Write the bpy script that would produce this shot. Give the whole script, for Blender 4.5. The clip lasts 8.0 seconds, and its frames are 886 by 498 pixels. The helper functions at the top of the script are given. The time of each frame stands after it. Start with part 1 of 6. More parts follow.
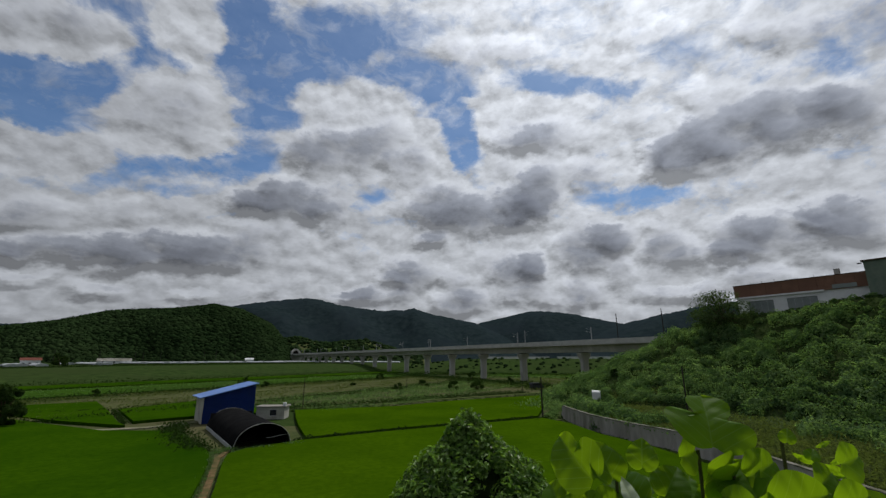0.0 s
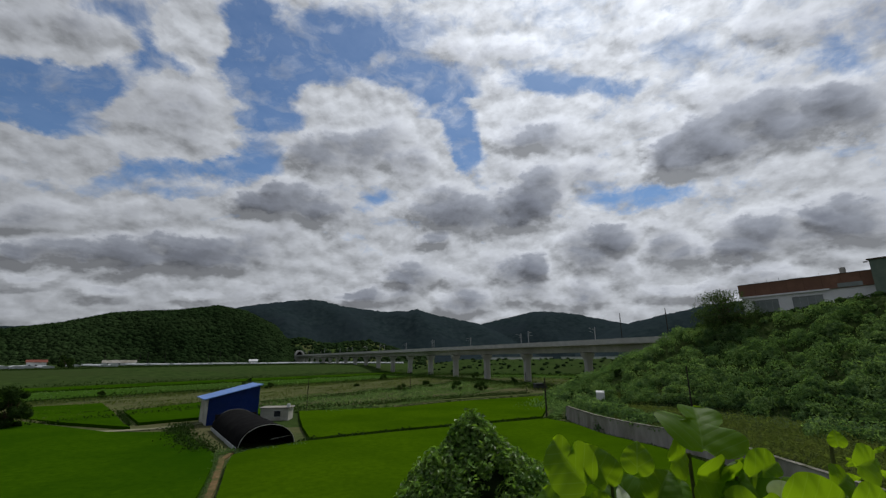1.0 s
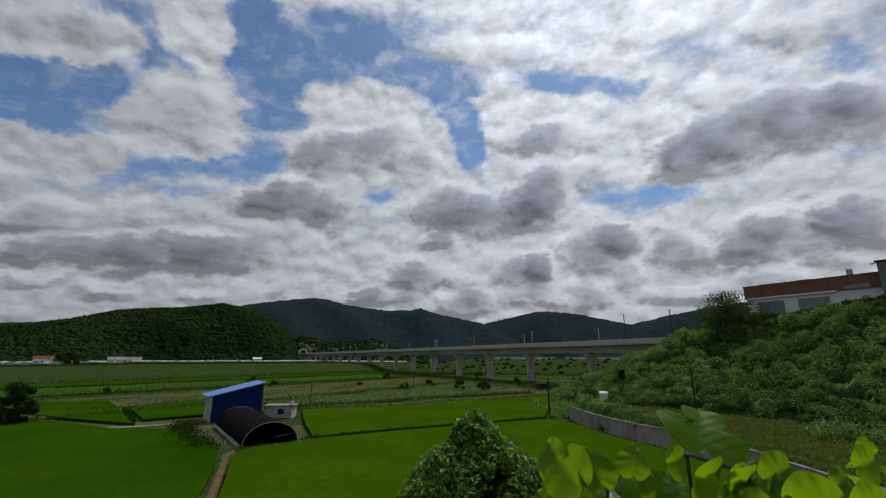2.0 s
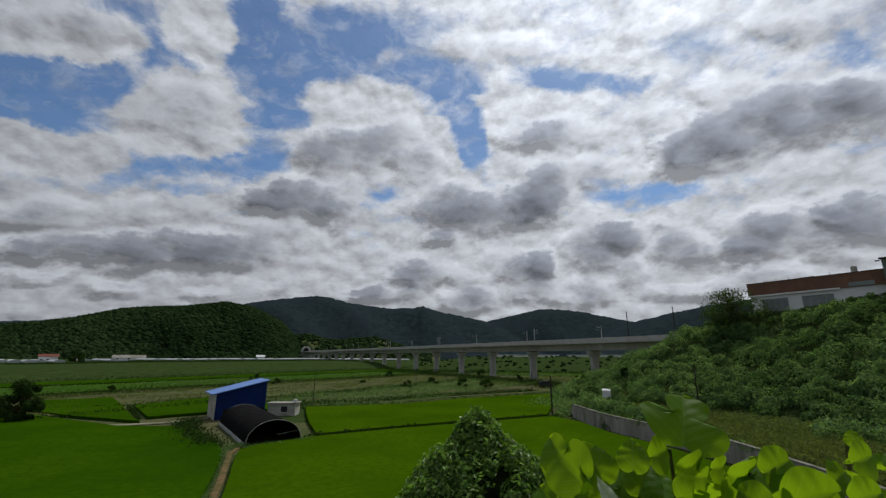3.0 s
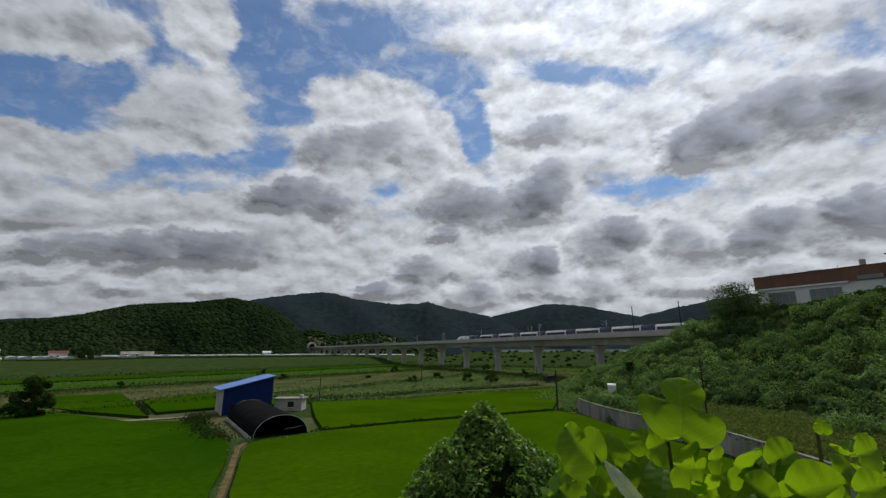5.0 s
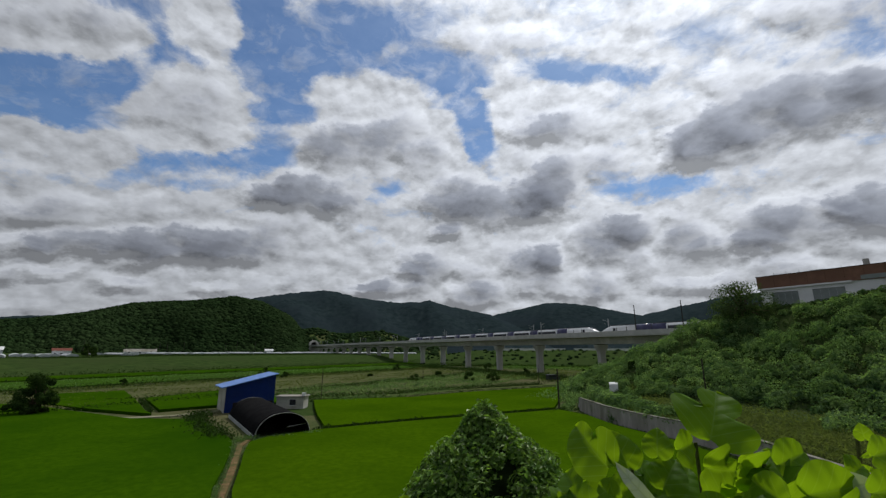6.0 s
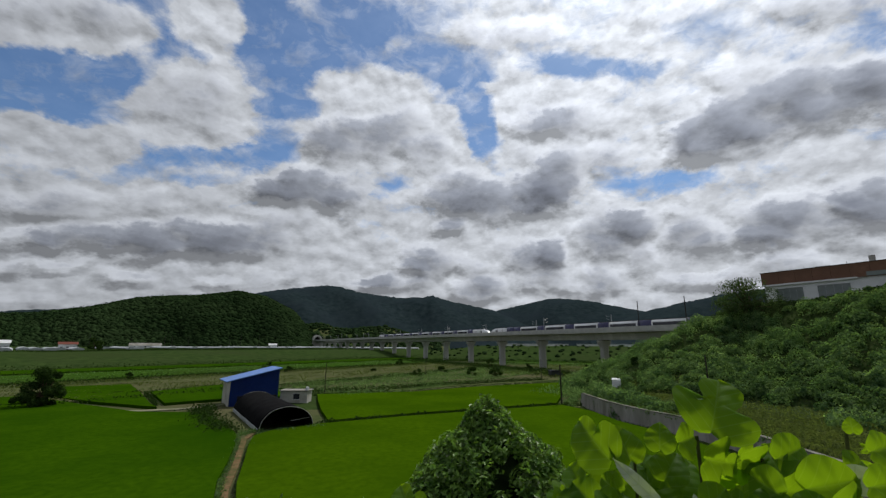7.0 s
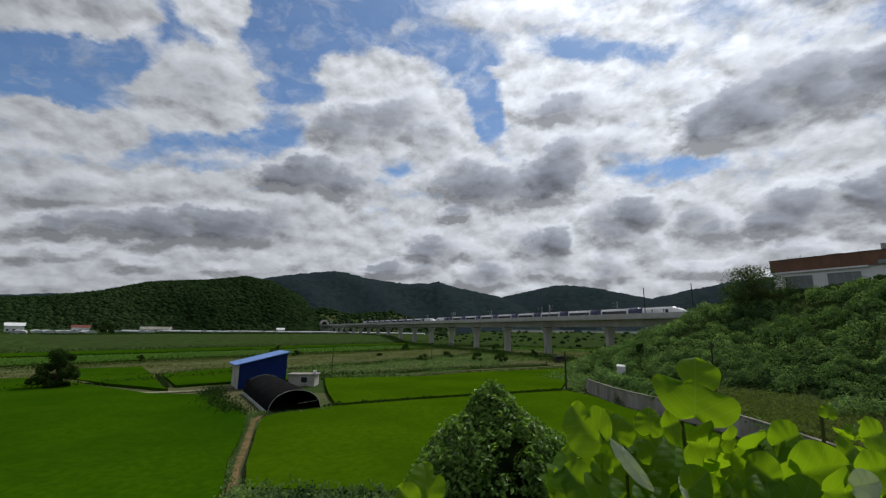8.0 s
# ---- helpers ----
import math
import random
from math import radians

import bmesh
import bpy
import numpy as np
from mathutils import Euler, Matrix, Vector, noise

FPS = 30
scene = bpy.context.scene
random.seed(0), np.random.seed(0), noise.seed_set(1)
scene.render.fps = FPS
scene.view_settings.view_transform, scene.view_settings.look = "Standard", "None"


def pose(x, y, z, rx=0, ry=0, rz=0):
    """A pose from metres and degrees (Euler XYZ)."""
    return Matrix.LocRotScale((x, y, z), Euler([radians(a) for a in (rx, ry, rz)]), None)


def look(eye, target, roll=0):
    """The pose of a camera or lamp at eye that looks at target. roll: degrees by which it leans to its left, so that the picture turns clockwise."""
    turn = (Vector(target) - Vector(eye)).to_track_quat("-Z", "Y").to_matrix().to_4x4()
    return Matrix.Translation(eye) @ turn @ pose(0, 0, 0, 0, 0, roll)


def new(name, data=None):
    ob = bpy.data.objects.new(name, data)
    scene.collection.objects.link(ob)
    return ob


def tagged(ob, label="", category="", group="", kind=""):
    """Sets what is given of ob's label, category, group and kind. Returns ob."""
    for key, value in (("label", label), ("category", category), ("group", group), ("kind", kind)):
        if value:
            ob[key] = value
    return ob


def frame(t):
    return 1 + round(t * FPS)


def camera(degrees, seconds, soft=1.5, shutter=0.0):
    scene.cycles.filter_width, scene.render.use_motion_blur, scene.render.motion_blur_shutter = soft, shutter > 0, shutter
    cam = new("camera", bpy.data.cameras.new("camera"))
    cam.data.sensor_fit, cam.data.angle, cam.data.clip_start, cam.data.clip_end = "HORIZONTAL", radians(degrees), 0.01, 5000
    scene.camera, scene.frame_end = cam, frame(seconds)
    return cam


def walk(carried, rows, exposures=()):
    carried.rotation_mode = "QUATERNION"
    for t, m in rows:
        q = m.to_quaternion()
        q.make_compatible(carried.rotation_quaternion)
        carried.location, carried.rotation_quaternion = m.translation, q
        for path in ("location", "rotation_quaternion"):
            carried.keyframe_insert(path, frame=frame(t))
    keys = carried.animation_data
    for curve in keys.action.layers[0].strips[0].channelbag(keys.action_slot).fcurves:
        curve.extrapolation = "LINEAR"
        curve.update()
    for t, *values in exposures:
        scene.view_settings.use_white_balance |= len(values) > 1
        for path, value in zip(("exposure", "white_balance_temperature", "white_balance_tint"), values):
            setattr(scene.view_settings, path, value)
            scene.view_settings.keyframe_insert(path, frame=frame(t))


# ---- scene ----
EYE = (0.0, 0.0, 10.4)


def aim(yaw, pitch, roll):
    """The camera's pose at EYE: turned left by yaw, up by pitch, leaning by roll, in degrees."""
    return (Matrix.Translation(EYE) @ Matrix.Rotation(radians(yaw), 4, "Z") @ Matrix.Rotation(radians(pitch), 4, "X")
            @ Matrix.Rotation(radians(roll), 4, "Y") @ Matrix.Rotation(radians(90), 4, "X"))


cam = camera(92.54, 8.0, soft=1.35)
walk(cam, [
    (0, aim(-1.641, 14.497, -0.048)),
    (0.5, aim(-1.446, 14.510, 0.207)),
    (1, aim(-1.239, 14.583, 0.151)),
    (1.5, aim(-0.955, 14.570, -0.147)),
    (3, aim(-0.389, 14.210, -0.251)),
    (3.5, aim(-0.231, 14.023, -0.188)),
    (4, aim(0.000, 13.861, -0.000)),
    (4.5, aim(0.132, 13.689, 0.028)),
    (6, aim(0.480, 13.409, -0.195)),
    (6.5, aim(0.707, 13.150, -0.281)),
    (7, aim(0.902, 12.786, -0.419)),
    (7.5, aim(1.140, 11.960, -0.486)),
    (8, aim(1.710, 10.917, -0.811)),
], exposures=[(0, -0.22), (1.7, -0.19), (4, -0.08), (6.5, 0.0), (8, 0.05)])

# ---- sky and sun ----
SUN_AZ, SUN_EL = 27.0, 52.0


def sky():
    world = bpy.data.worlds.new("sky")
    scene.world = world
    world.use_nodes = True
    nt = world.node_tree
    nt.nodes.clear()

    # the cloud field in a direction (azimuth, elevation): gaps of clear sky, and how deep the grey cloud is
    g = bpy.data.node_groups.new("cloud_field", "ShaderNodeTree")
    g.interface.new_socket("angles", in_out="INPUT", socket_type="NodeSocketVector")
    g.interface.new_socket("way", in_out="INPUT", socket_type="NodeSocketVector")
    g.interface.new_socket("clear", in_out="OUTPUT", socket_type="NodeSocketFloat")
    g.interface.new_socket("depth", in_out="OUTPUT", socket_type="NodeSocketFloat")
    gi, go = g.nodes.new("NodeGroupInput"), g.nodes.new("NodeGroupOutput")

    def gnoise(vec, scale, detail, rough):
        n = g.nodes.new("ShaderNodeTexNoise")
        n.inputs["Scale"].default_value, n.inputs["Detail"].default_value, n.inputs["Roughness"].default_value = scale, detail, rough
        g.links.new(vec, n.inputs["Vector"])
        return n

    def vmath(op, a, b):
        n = g.nodes.new("ShaderNodeVectorMath")
        n.operation = op
        for i, s in enumerate((a, b)):
            if isinstance(s, tuple):
                n.inputs[i].default_value = s
            else:
                g.links.new(s, n.inputs[i])
        return n.outputs[0]

    def fmath(op, a, b, c=0.0):
        n = g.nodes.new("ShaderNodeMath")
        n.operation = op
        for i, s in enumerate((a, b, c)):
            if isinstance(s, (int, float)):
                n.inputs[i].default_value = s
            else:
                g.links.new(s, n.inputs[i])
        return n.outputs[0]

    stretched = vmath("MULTIPLY", gi.outputs["way"], (1.0, 1.0, 1.6))
    coarse = gnoise(stretched, 6.0, 3.0, 0.55)
    fine = gnoise(stretched, 16.0, 8.0, 0.62)
    shift = vmath("MULTIPLY", vmath("SUBTRACT", coarse.outputs["Color"], (0.5, 0.5, 0.5)), (0.07, 0.05, 0.0))
    shift2 = vmath("MULTIPLY", vmath("SUBTRACT", fine.outputs["Color"], (0.5, 0.5, 0.5)), (0.075, 0.06, 0.0))
    at = vmath("ADD", vmath("ADD", gi.outputs["angles"], shift), shift2)
    field = {"gap": 0.0, "grey": 0.0}

    def heap(kind, az, el, wide, high, tilt, amount):
        """A soft oval at an azimuth and elevation, with half sizes and tilt in degrees, added to a field."""
        m = g.nodes.new("ShaderNodeMapping")
        m.vector_type = "TEXTURE"
        m.inputs["Location"].default_value = (radians(az), radians(el), 0)
        m.inputs["Rotation"].default_value = (0, 0, radians(tilt))
        wider = 1.45 if kind == "grey" else 1.75
        m.inputs["Scale"].default_value = (radians(wide) * wider, radians(high) * wider, 1)
        s = g.nodes.new("ShaderNodeTexGradient")
        s.gradient_type = "SPHERICAL"
        g.links.new(at, m.inputs["Vector"])
        g.links.new(m.outputs[0], s.inputs[0])
        edge = g.nodes.new("ShaderNodeMapRange")
        edge.interpolation_type = "SMOOTHSTEP"
        edge.inputs["From Max"].default_value = 0.65 if kind == "grey" else 0.95
        g.links.new(s.outputs["Fac"], edge.inputs["Value"])
        field[kind] = fmath("MULTIPLY_ADD", edge.outputs[0], amount, field[kind])

    def gap(*a):
        heap("gap", *a)

    def veil(az, el, wide, high, tilt, amount):
        heap("gap", az, el, wide, high, tilt, -0.95 * amount)

    def grey(*a):
        heap("grey", *a)

    gap(-48.9, 24.8, 4.9, 2.5, 24, 1.00)
    gap(-45.5, 25.4, 4.1, 2.7, 22, 1.10)
    gap(-41.3, 27.8, 2.9, 2.2, 20, 0.80)
    gap(-26.0, 36.0, 4.3, 4.1, 13, 0.80)
    gap(-19.2, 37.4, 8.7, 3.6, 10, 0.70)
    gap(-12.7, 40.1, 7.7, 3.0, 6, 0.75)
    gap(-7.3, 34.9, 6.0, 3.0, 3, 0.70)
    gap(-1.2, 37.0, 5.3, 4.5, 1, 0.85)
    gap(3.7, 30.9, 3.0, 4.3, -2, 1.20)
    gap(5.1, 27.0, 2.5, 2.2, -2, 1.10)
    gap(-35.5, 32.0, 3.2, 2.4, 18, 1.20)
    gap(-24.2, 30.7, 4.4, 6.1, 11, 1.10)
    gap(-19.5, 29.4, 4.5, 2.5, 9, 0.90)
    gap(-27.1, 23.0, 3.9, 1.5, 10, 0.90)
    gap(-34.5, 21.6, 4.5, 1.0, 13, 0.60)
    gap(-39.3, 19.4, 3.0, 0.9, 14, 0.50)
    gap(-43.9, 34.0, 2.4, 1.2, 24, 0.60)
    gap(-39.4, 34.2, 1.9, 3.1, 21, 0.80)
    gap(-28.0, 39.6, 2.8, 2.2, 15, 0.60)
    gap(18.3, 34.7, 4.3, 1.4, -9, 0.85)
    gap(24.6, 33.2, 2.5, 1.1, -12, 0.75)
    gap(28.5, 32.2, 2.0, 0.8, -14, 0.60)
    gap(26.1, 19.2, 6.2, 1.0, -9, 0.70)
    gap(30.1, 19.7, 3.1, 0.9, -10, 0.80)
    gap(-8.4, 21.3, 1.8, 1.6, 3, 0.45)
    gap(48.6, 28.9, 2.4, 1.1, -26, 0.55)
    gap(47.2, 20.0, 2.3, 0.8, -19, 0.40)
    gap(-32.9, 19.0, 3.5, 0.9, 11, 0.45)
    gap(-46.5, 19.1, 2.4, 1.2, 18, 0.60)
    gap(-43.1, 17.2, 6.2, 0.9, 15, 0.35)
    veil(-48.9, 30.6, 4.3, 2.8, 27, 1.00)
    veil(-42.8, 31.5, 2.9, 2.1, 22, 0.80)
    veil(-37.6, 33.5, 3.4, 2.7, 20, 0.50)
    veil(-33.7, 35.7, 3.4, 2.5, 18, 0.80)
    veil(-33.4, 28.6, 5.5, 3.7, 16, 1.10)
    veil(-29.6, 26.6, 3.2, 2.5, 13, 0.80)
    veil(-47.6, 20.7, 1.9, 1.6, 20, 0.80)
    veil(-43.6, 20.3, 3.5, 2.2, 17, 0.80)
    veil(-35.5, 24.8, 3.4, 1.8, 15, 0.50)
    veil(-25.1, 38.0, 2.4, 1.4, 13, 0.70)
    veil(-16.2, 40.8, 3.3, 1.0, 8, 0.60)
    veil(-17.9, 33.1, 4.7, 1.2, 8, 0.70)
    veil(-10.6, 33.9, 5.0, 2.1, 5, 1.00)
    veil(-12.1, 31.1, 5.7, 2.7, 5, 1.00)
    veil(-5.5, 33.6, 3.4, 2.0, 3, 0.70)
    veil(-8.3, 38.6, 2.4, 0.9, 4, 0.60)
    veil(1.4, 39.6, 5.3, 1.9, -1, 0.50)
    veil(-22.7, 27.3, 3.2, 1.0, 10, 0.60)
    veil(-24.5, 30.6, 2.8, 0.8, 11, 0.50)
    veil(1.4, 33.0, 3.4, 0.8, -1, 0.50)
    veil(10.7, 31.9, 4.1, 2.0, -5, 0.90)
    veil(-0.3, 27.4, 4.2, 2.9, 0, 0.90)
    veil(-12.0, 28.3, 10.4, 4.2, 5, 1.00)
    veil(13.7, 27.5, 6.3, 4.2, -6, 1.00)
    veil(-41.2, 25.5, 3.4, 0.8, 19, 0.50)
    veil(-36.6, 17.3, 3.1, 0.9, 12, 0.40)
    veil(5.7, 33.3, 2.6, 0.5, -3, 0.60)
    grey(-49.9, 31.2, 2.7, 1.0, 28, 0.35)
    grey(-43.2, 33.3, 2.9, 1.5, 23, 0.30)
    grey(-33.7, 28.4, 4.8, 3.0, 16, 0.28)
    grey(-13.5, 27.1, 7.1, 2.8, 6, 0.75)
    grey(-18.1, 26.3, 3.0, 1.9, 7, 0.50)
    grey(-7.0, 28.7, 5.0, 2.8, 3, 0.45)
    grey(-3.7, 26.3, 4.1, 1.8, 1, 0.50)
    grey(-19.1, 20.1, 6.9, 2.1, 6, 0.95)
    grey(-14.5, 18.7, 3.0, 1.6, 4, 0.80)
    grey(-23.3, 19.6, 3.4, 1.4, 8, 0.70)
    grey(6.1, 19.5, 8.7, 2.4, -2, 1.00)
    grey(1.3, 21.2, 4.9, 2.6, -0, 0.70)
    grey(14.9, 22.3, 3.4, 3.6, -5, 1.00)
    grey(12.5, 20.3, 3.9, 2.6, -4, 0.80)
    grey(12.2, 29.4, 4.8, 1.5, -5, 0.75)
    grey(17.7, 28.7, 5.4, 2.0, -8, 0.60)
    grey(21.0, 23.8, 3.6, 1.7, -8, 0.45)
    grey(33.8, 24.3, 4.1, 3.0, -14, 1.05)
    grey(30.0, 23.9, 1.9, 2.2, -12, 0.80)
    grey(39.0, 24.7, 5.4, 2.5, -17, 0.85)
    grey(44.6, 25.1, 5.5, 2.2, -21, 0.75)
    grey(48.4, 24.2, 3.4, 2.4, -23, 0.70)
    grey(38.1, 28.9, 4.3, 1.7, -18, 0.50)
    grey(5.9, 39.7, 5.3, 1.7, -3, 0.50)
    grey(12.9, 39.5, 5.1, 1.2, -6, 0.35)
    grey(32.2, 37.9, 3.9, 1.1, -17, 0.30)
    grey(44.5, 33.8, 4.2, 1.2, -24, 0.50)
    grey(20.9, 14.1, 4.1, 2.7, -5, 0.95)
    grey(23.4, 15.3, 2.7, 1.8, -6, 0.70)
    grey(30.5, 13.1, 3.2, 1.8, -7, 0.90)
    grey(29.0, 16.0, 2.1, 0.8, -8, 0.60)
    grey(34.8, 11.5, 2.1, 1.4, -8, 0.60)
    grey(37.7, 13.6, 2.7, 2.3, -10, 0.90)
    grey(42.6, 13.8, 3.9, 2.0, -12, 0.95)
    grey(46.4, 13.8, 3.1, 2.0, -14, 0.95)
    grey(38.0, 11.7, 2.9, 1.2, -9, 0.70)
    grey(-3.4, 11.6, 3.3, 2.1, 1, 1.00)
    grey(-5.3, 11.0, 2.3, 1.2, 1, 0.80)
    grey(11.6, 11.4, 3.4, 2.1, -2, 1.05)
    grey(13.5, 12.4, 1.9, 1.6, -3, 0.80)
    grey(0.9, 16.2, 1.9, 1.0, -0, 0.80)
    grey(-0.7, 15.6, 1.9, 0.6, 0, 0.50)
    grey(2.8, 10.9, 1.9, 1.2, -1, 0.50)
    grey(4.3, 7.8, 3.8, 1.4, -1, 0.90)
    grey(-7.2, 8.5, 4.5, 1.1, 1, 0.80)
    grey(-10.9, 8.1, 2.6, 1.0, 2, 0.70)
    grey(20.4, 8.8, 2.7, 1.6, -3, 0.80)
    grey(24.6, 10.6, 1.6, 1.9, -5, 0.60)
    grey(29.3, 8.2, 4.1, 0.8, -5, 0.70)
    grey(33.2, 7.9, 2.2, 1.0, -5, 0.50)
    grey(39.5, 9.0, 2.8, 0.9, -7, 0.60)
    grey(-33.7, 12.3, 6.0, 1.7, 8, 0.95)
    grey(-26.6, 13.2, 5.0, 1.9, 6, 0.85)
    grey(-38.9, 11.8, 3.8, 1.5, 9, 0.60)
    grey(-43.7, 10.7, 3.7, 1.1, 10, 0.75)
    grey(-46.4, 9.7, 2.2, 0.8, 10, 0.70)
    grey(-30.7, 11.0, 5.2, 0.9, 6, 0.60)
    grey(-43.0, 14.3, 5.6, 1.6, 13, 0.40)
    grey(-34.3, 16.8, 5.0, 1.4, 11, 0.35)
    grey(-46.6, 13.2, 2.3, 1.1, 13, 0.45)
    grey(-38.2, 7.6, 2.4, 0.7, 6, 0.75)
    grey(-29.7, 7.6, 2.3, 0.6, 4, 0.70)
    grey(-44.5, 7.8, 3.2, 0.5, 8, 0.60)
    grey(-22.2, 8.0, 4.0, 0.6, 3, 0.40)
    grey(-21.6, 16.2, 4.1, 1.3, 6, 0.40)
    grey(-36.5, 9.7, 3.0, 0.5, 7, 0.50)
    grey(11.9, 8.8, 3.0, 1.0, -2, 0.60)
    grey(16.8, 7.5, 3.2, 0.9, -2, 0.70)
    grey(44.6, 10.6, 2.4, 0.8, -10, 0.50)
    # the sky beyond: broken cloud of the same kind
    xyz_in = g.nodes.new("ShaderNodeSeparateXYZ")
    g.links.new(gi.outputs["way"], xyz_in.inputs[0])
    flat = fmath("ADD", fmath("ABSOLUTE", xyz_in.outputs[2], 0.0), 0.16)
    plane = g.nodes.new("ShaderNodeCombineXYZ")
    g.links.new(fmath("DIVIDE", xyz_in.outputs[0], flat), plane.inputs[0])
    g.links.new(fmath("DIVIDE", xyz_in.outputs[1], flat), plane.inputs[1])
    g.links.new(xyz_in.outputs[2], plane.inputs[2])
    layer = gnoise(plane.outputs[0], 2.2, 7.0, 0.6)
    billow = g.nodes.new("ShaderNodeTexVoronoi")
    billow.feature = "SMOOTH_F1"
    billow.inputs["Scale"].default_value, billow.inputs["Detail"].default_value, billow.inputs["Roughness"].default_value = 13.0, 3.0, 0.55
    billow.inputs["Smoothness"].default_value = 0.3
    g.links.new(vmath("ADD", stretched, vmath("MULTIPLY", fine.outputs["Color"], (0.05, 0.05, 0.05))), billow.inputs["Vector"])
    lumps = fmath("MULTIPLY_ADD", billow.outputs["Distance"], -0.9, 0.38)
    spread_grey = fmath("MULTIPLY_ADD", layer.outputs["Fac"], 0.9, -0.42)
    ragged = fmath("MULTIPLY_ADD", fine.outputs["Fac"], 1.5, -0.75)
    wisp = gnoise(vmath("ADD", vmath("MULTIPLY", gi.outputs["way"], (1.0, 1.3, 2.0)), vmath("MULTIPLY", coarse.outputs["Color"], (0.22, 0.16, 0.22))), 11.0, 9.0, 0.64)
    torn = fmath("MULTIPLY_ADD", wisp.outputs["Fac"], 2.3, -1.15)
    filled = fmath("MULTIPLY_ADD", field["grey"], -0.7, fmath("MINIMUM", fmath("MULTIPLY_ADD", xyz_in.outputs[2], 2.2, -0.78), 0.06))
    g.links.new(fmath("ADD", fmath("MULTIPLY_ADD", fmath("MINIMUM", field["gap"], 0.6), 1.45, filled), fmath("MULTIPLY_ADD", ragged, 0.5, torn)), go.inputs["clear"])
    # overhead and behind, unseen: deeper heaps and thin cloud, added to dim the ground
    beyond = g.nodes.new("ShaderNodeMapRange")
    beyond.interpolation_type = "SMOOTHSTEP"
    beyond.inputs["From Min"].default_value, beyond.inputs["From Max"].default_value, beyond.inputs["To Max"].default_value = 0.66, 0.45, 1.1
    g.links.new(fmath("MULTIPLY", xyz_in.outputs[1], 1.0), beyond.inputs["Value"])
    heaps = gnoise(plane.outputs[0], 1.1, 5.0, 0.55)
    elsewhere = fmath("MULTIPLY", beyond.outputs[0], fmath("MULTIPLY_ADD", heaps.outputs["Fac"], 3.0, -0.95))
    spread_grey = fmath("ADD", spread_grey, elsewhere)
    body = fmath("MULTIPLY_ADD", lumps, 0.85, fmath("MULTIPLY", ragged, 0.55))
    g.links.new(fmath("ADD", fmath("ADD", field["grey"], spread_grey), body), go.inputs["depth"])

    def node(kind, **values):
        n = nt.nodes.new(kind)
        for k, v in values.items():
            n.inputs[k].default_value = v
        return n

    def math_node(op, a, b=0.0, c=0.0):
        n = nt.nodes.new("ShaderNodeMath")
        n.operation = op
        for i, s in enumerate((a, b, c)):
            if isinstance(s, (int, float)):
                n.inputs[i].default_value = s
            else:
                nt.links.new(s, n.inputs[i])
        return n.outputs[0]

    def ramp(value, stops):
        n = nt.nodes.new("ShaderNodeValToRGB")
        nt.links.new(value, n.inputs[0])
        els = n.color_ramp.elements
        while len(els) < len(stops):
            els.new(0.5)
        for e, (p, c) in zip(els, stops):
            e.position, e.color = p, (*c, 1) if isinstance(c, tuple) else (c, c, c, 1)
        return n.outputs[0]

    tc = node("ShaderNodeTexCoord")
    way = tc.outputs["Generated"]
    xyz = node("ShaderNodeSeparateXYZ")
    nt.links.new(way, xyz.inputs[0])
    az = math_node("ARCTAN2", xyz.outputs[0], xyz.outputs[1])
    el = math_node("ARCSINE", xyz.outputs[2])
    comb = node("ShaderNodeCombineXYZ")
    nt.links.new(az, comb.inputs[0])
    nt.links.new(el, comb.inputs[1])
    sunward, sunway = node("ShaderNodeVectorMath"), node("ShaderNodeVectorMath")
    for n, start, step in ((sunward, comb.outputs[0], (0.006, 0.02, 0.0)), (sunway, way, (0.006, 0.0, 0.017))):
        n.operation = "ADD"
        n.inputs[1].default_value = step
        nt.links.new(start, n.inputs[0])
    here, above = nt.nodes.new("ShaderNodeGroup"), nt.nodes.new("ShaderNodeGroup")
    here.node_tree = above.node_tree = g
    nt.links.new(comb.outputs[0], here.inputs[0])
    nt.links.new(way, here.inputs[1])
    nt.links.new(sunward.outputs[0], above.inputs[0])
    nt.links.new(sunway.outputs[0], above.inputs[1])

    # thin cloud is bright, deep cloud grey; edges towards the sun are brightest
    haze = math_node("MAXIMUM", math_node("MULTIPLY_ADD", el, -0.15, 0.05), 0.0)
    depth = math_node("SUBTRACT", math_node("MULTIPLY_ADD", here.outputs["depth"], 0.34, 0.29), haze)
    shade = ramp(depth, ((0.0, (0.66, 0.695, 0.75)), (0.22, (0.635, 0.67, 0.73)), (0.35, (0.54, 0.57, 0.63)), (0.5, (0.315, 0.34, 0.395)), (0.85, (0.18, 0.197, 0.24))))
    relief = math_node("MULTIPLY_ADD", math_node("SUBTRACT", here.outputs["depth"], above.outputs["depth"]), 0.66, 1.02)
    relief = math_node("MINIMUM", math_node("MAXIMUM", relief, 0.48), 1.45)

    sun = node("ShaderNodeVectorMath")
    sun.operation = "DOT_PRODUCT"
    a, e = radians(SUN_AZ), radians(SUN_EL)
    sun.inputs[1].default_value = (math.sin(a) * math.cos(e), math.cos(a) * math.cos(e), math.sin(e))
    nt.links.new(way, sun.inputs[0])
    near_sun = math_node("POWER", math_node("MAXIMUM", sun.outputs["Value"], 0.0), 10.0)
    half_sky = math_node("MULTIPLY_ADD", math_node("POWER", math_node("MAXIMUM", sun.outputs["Value"], 0.0), 2.0), 0.38, 0.56)
    glow = math_node("MULTIPLY", math_node("MULTIPLY_ADD", near_sun, 0.48, half_sky), relief)
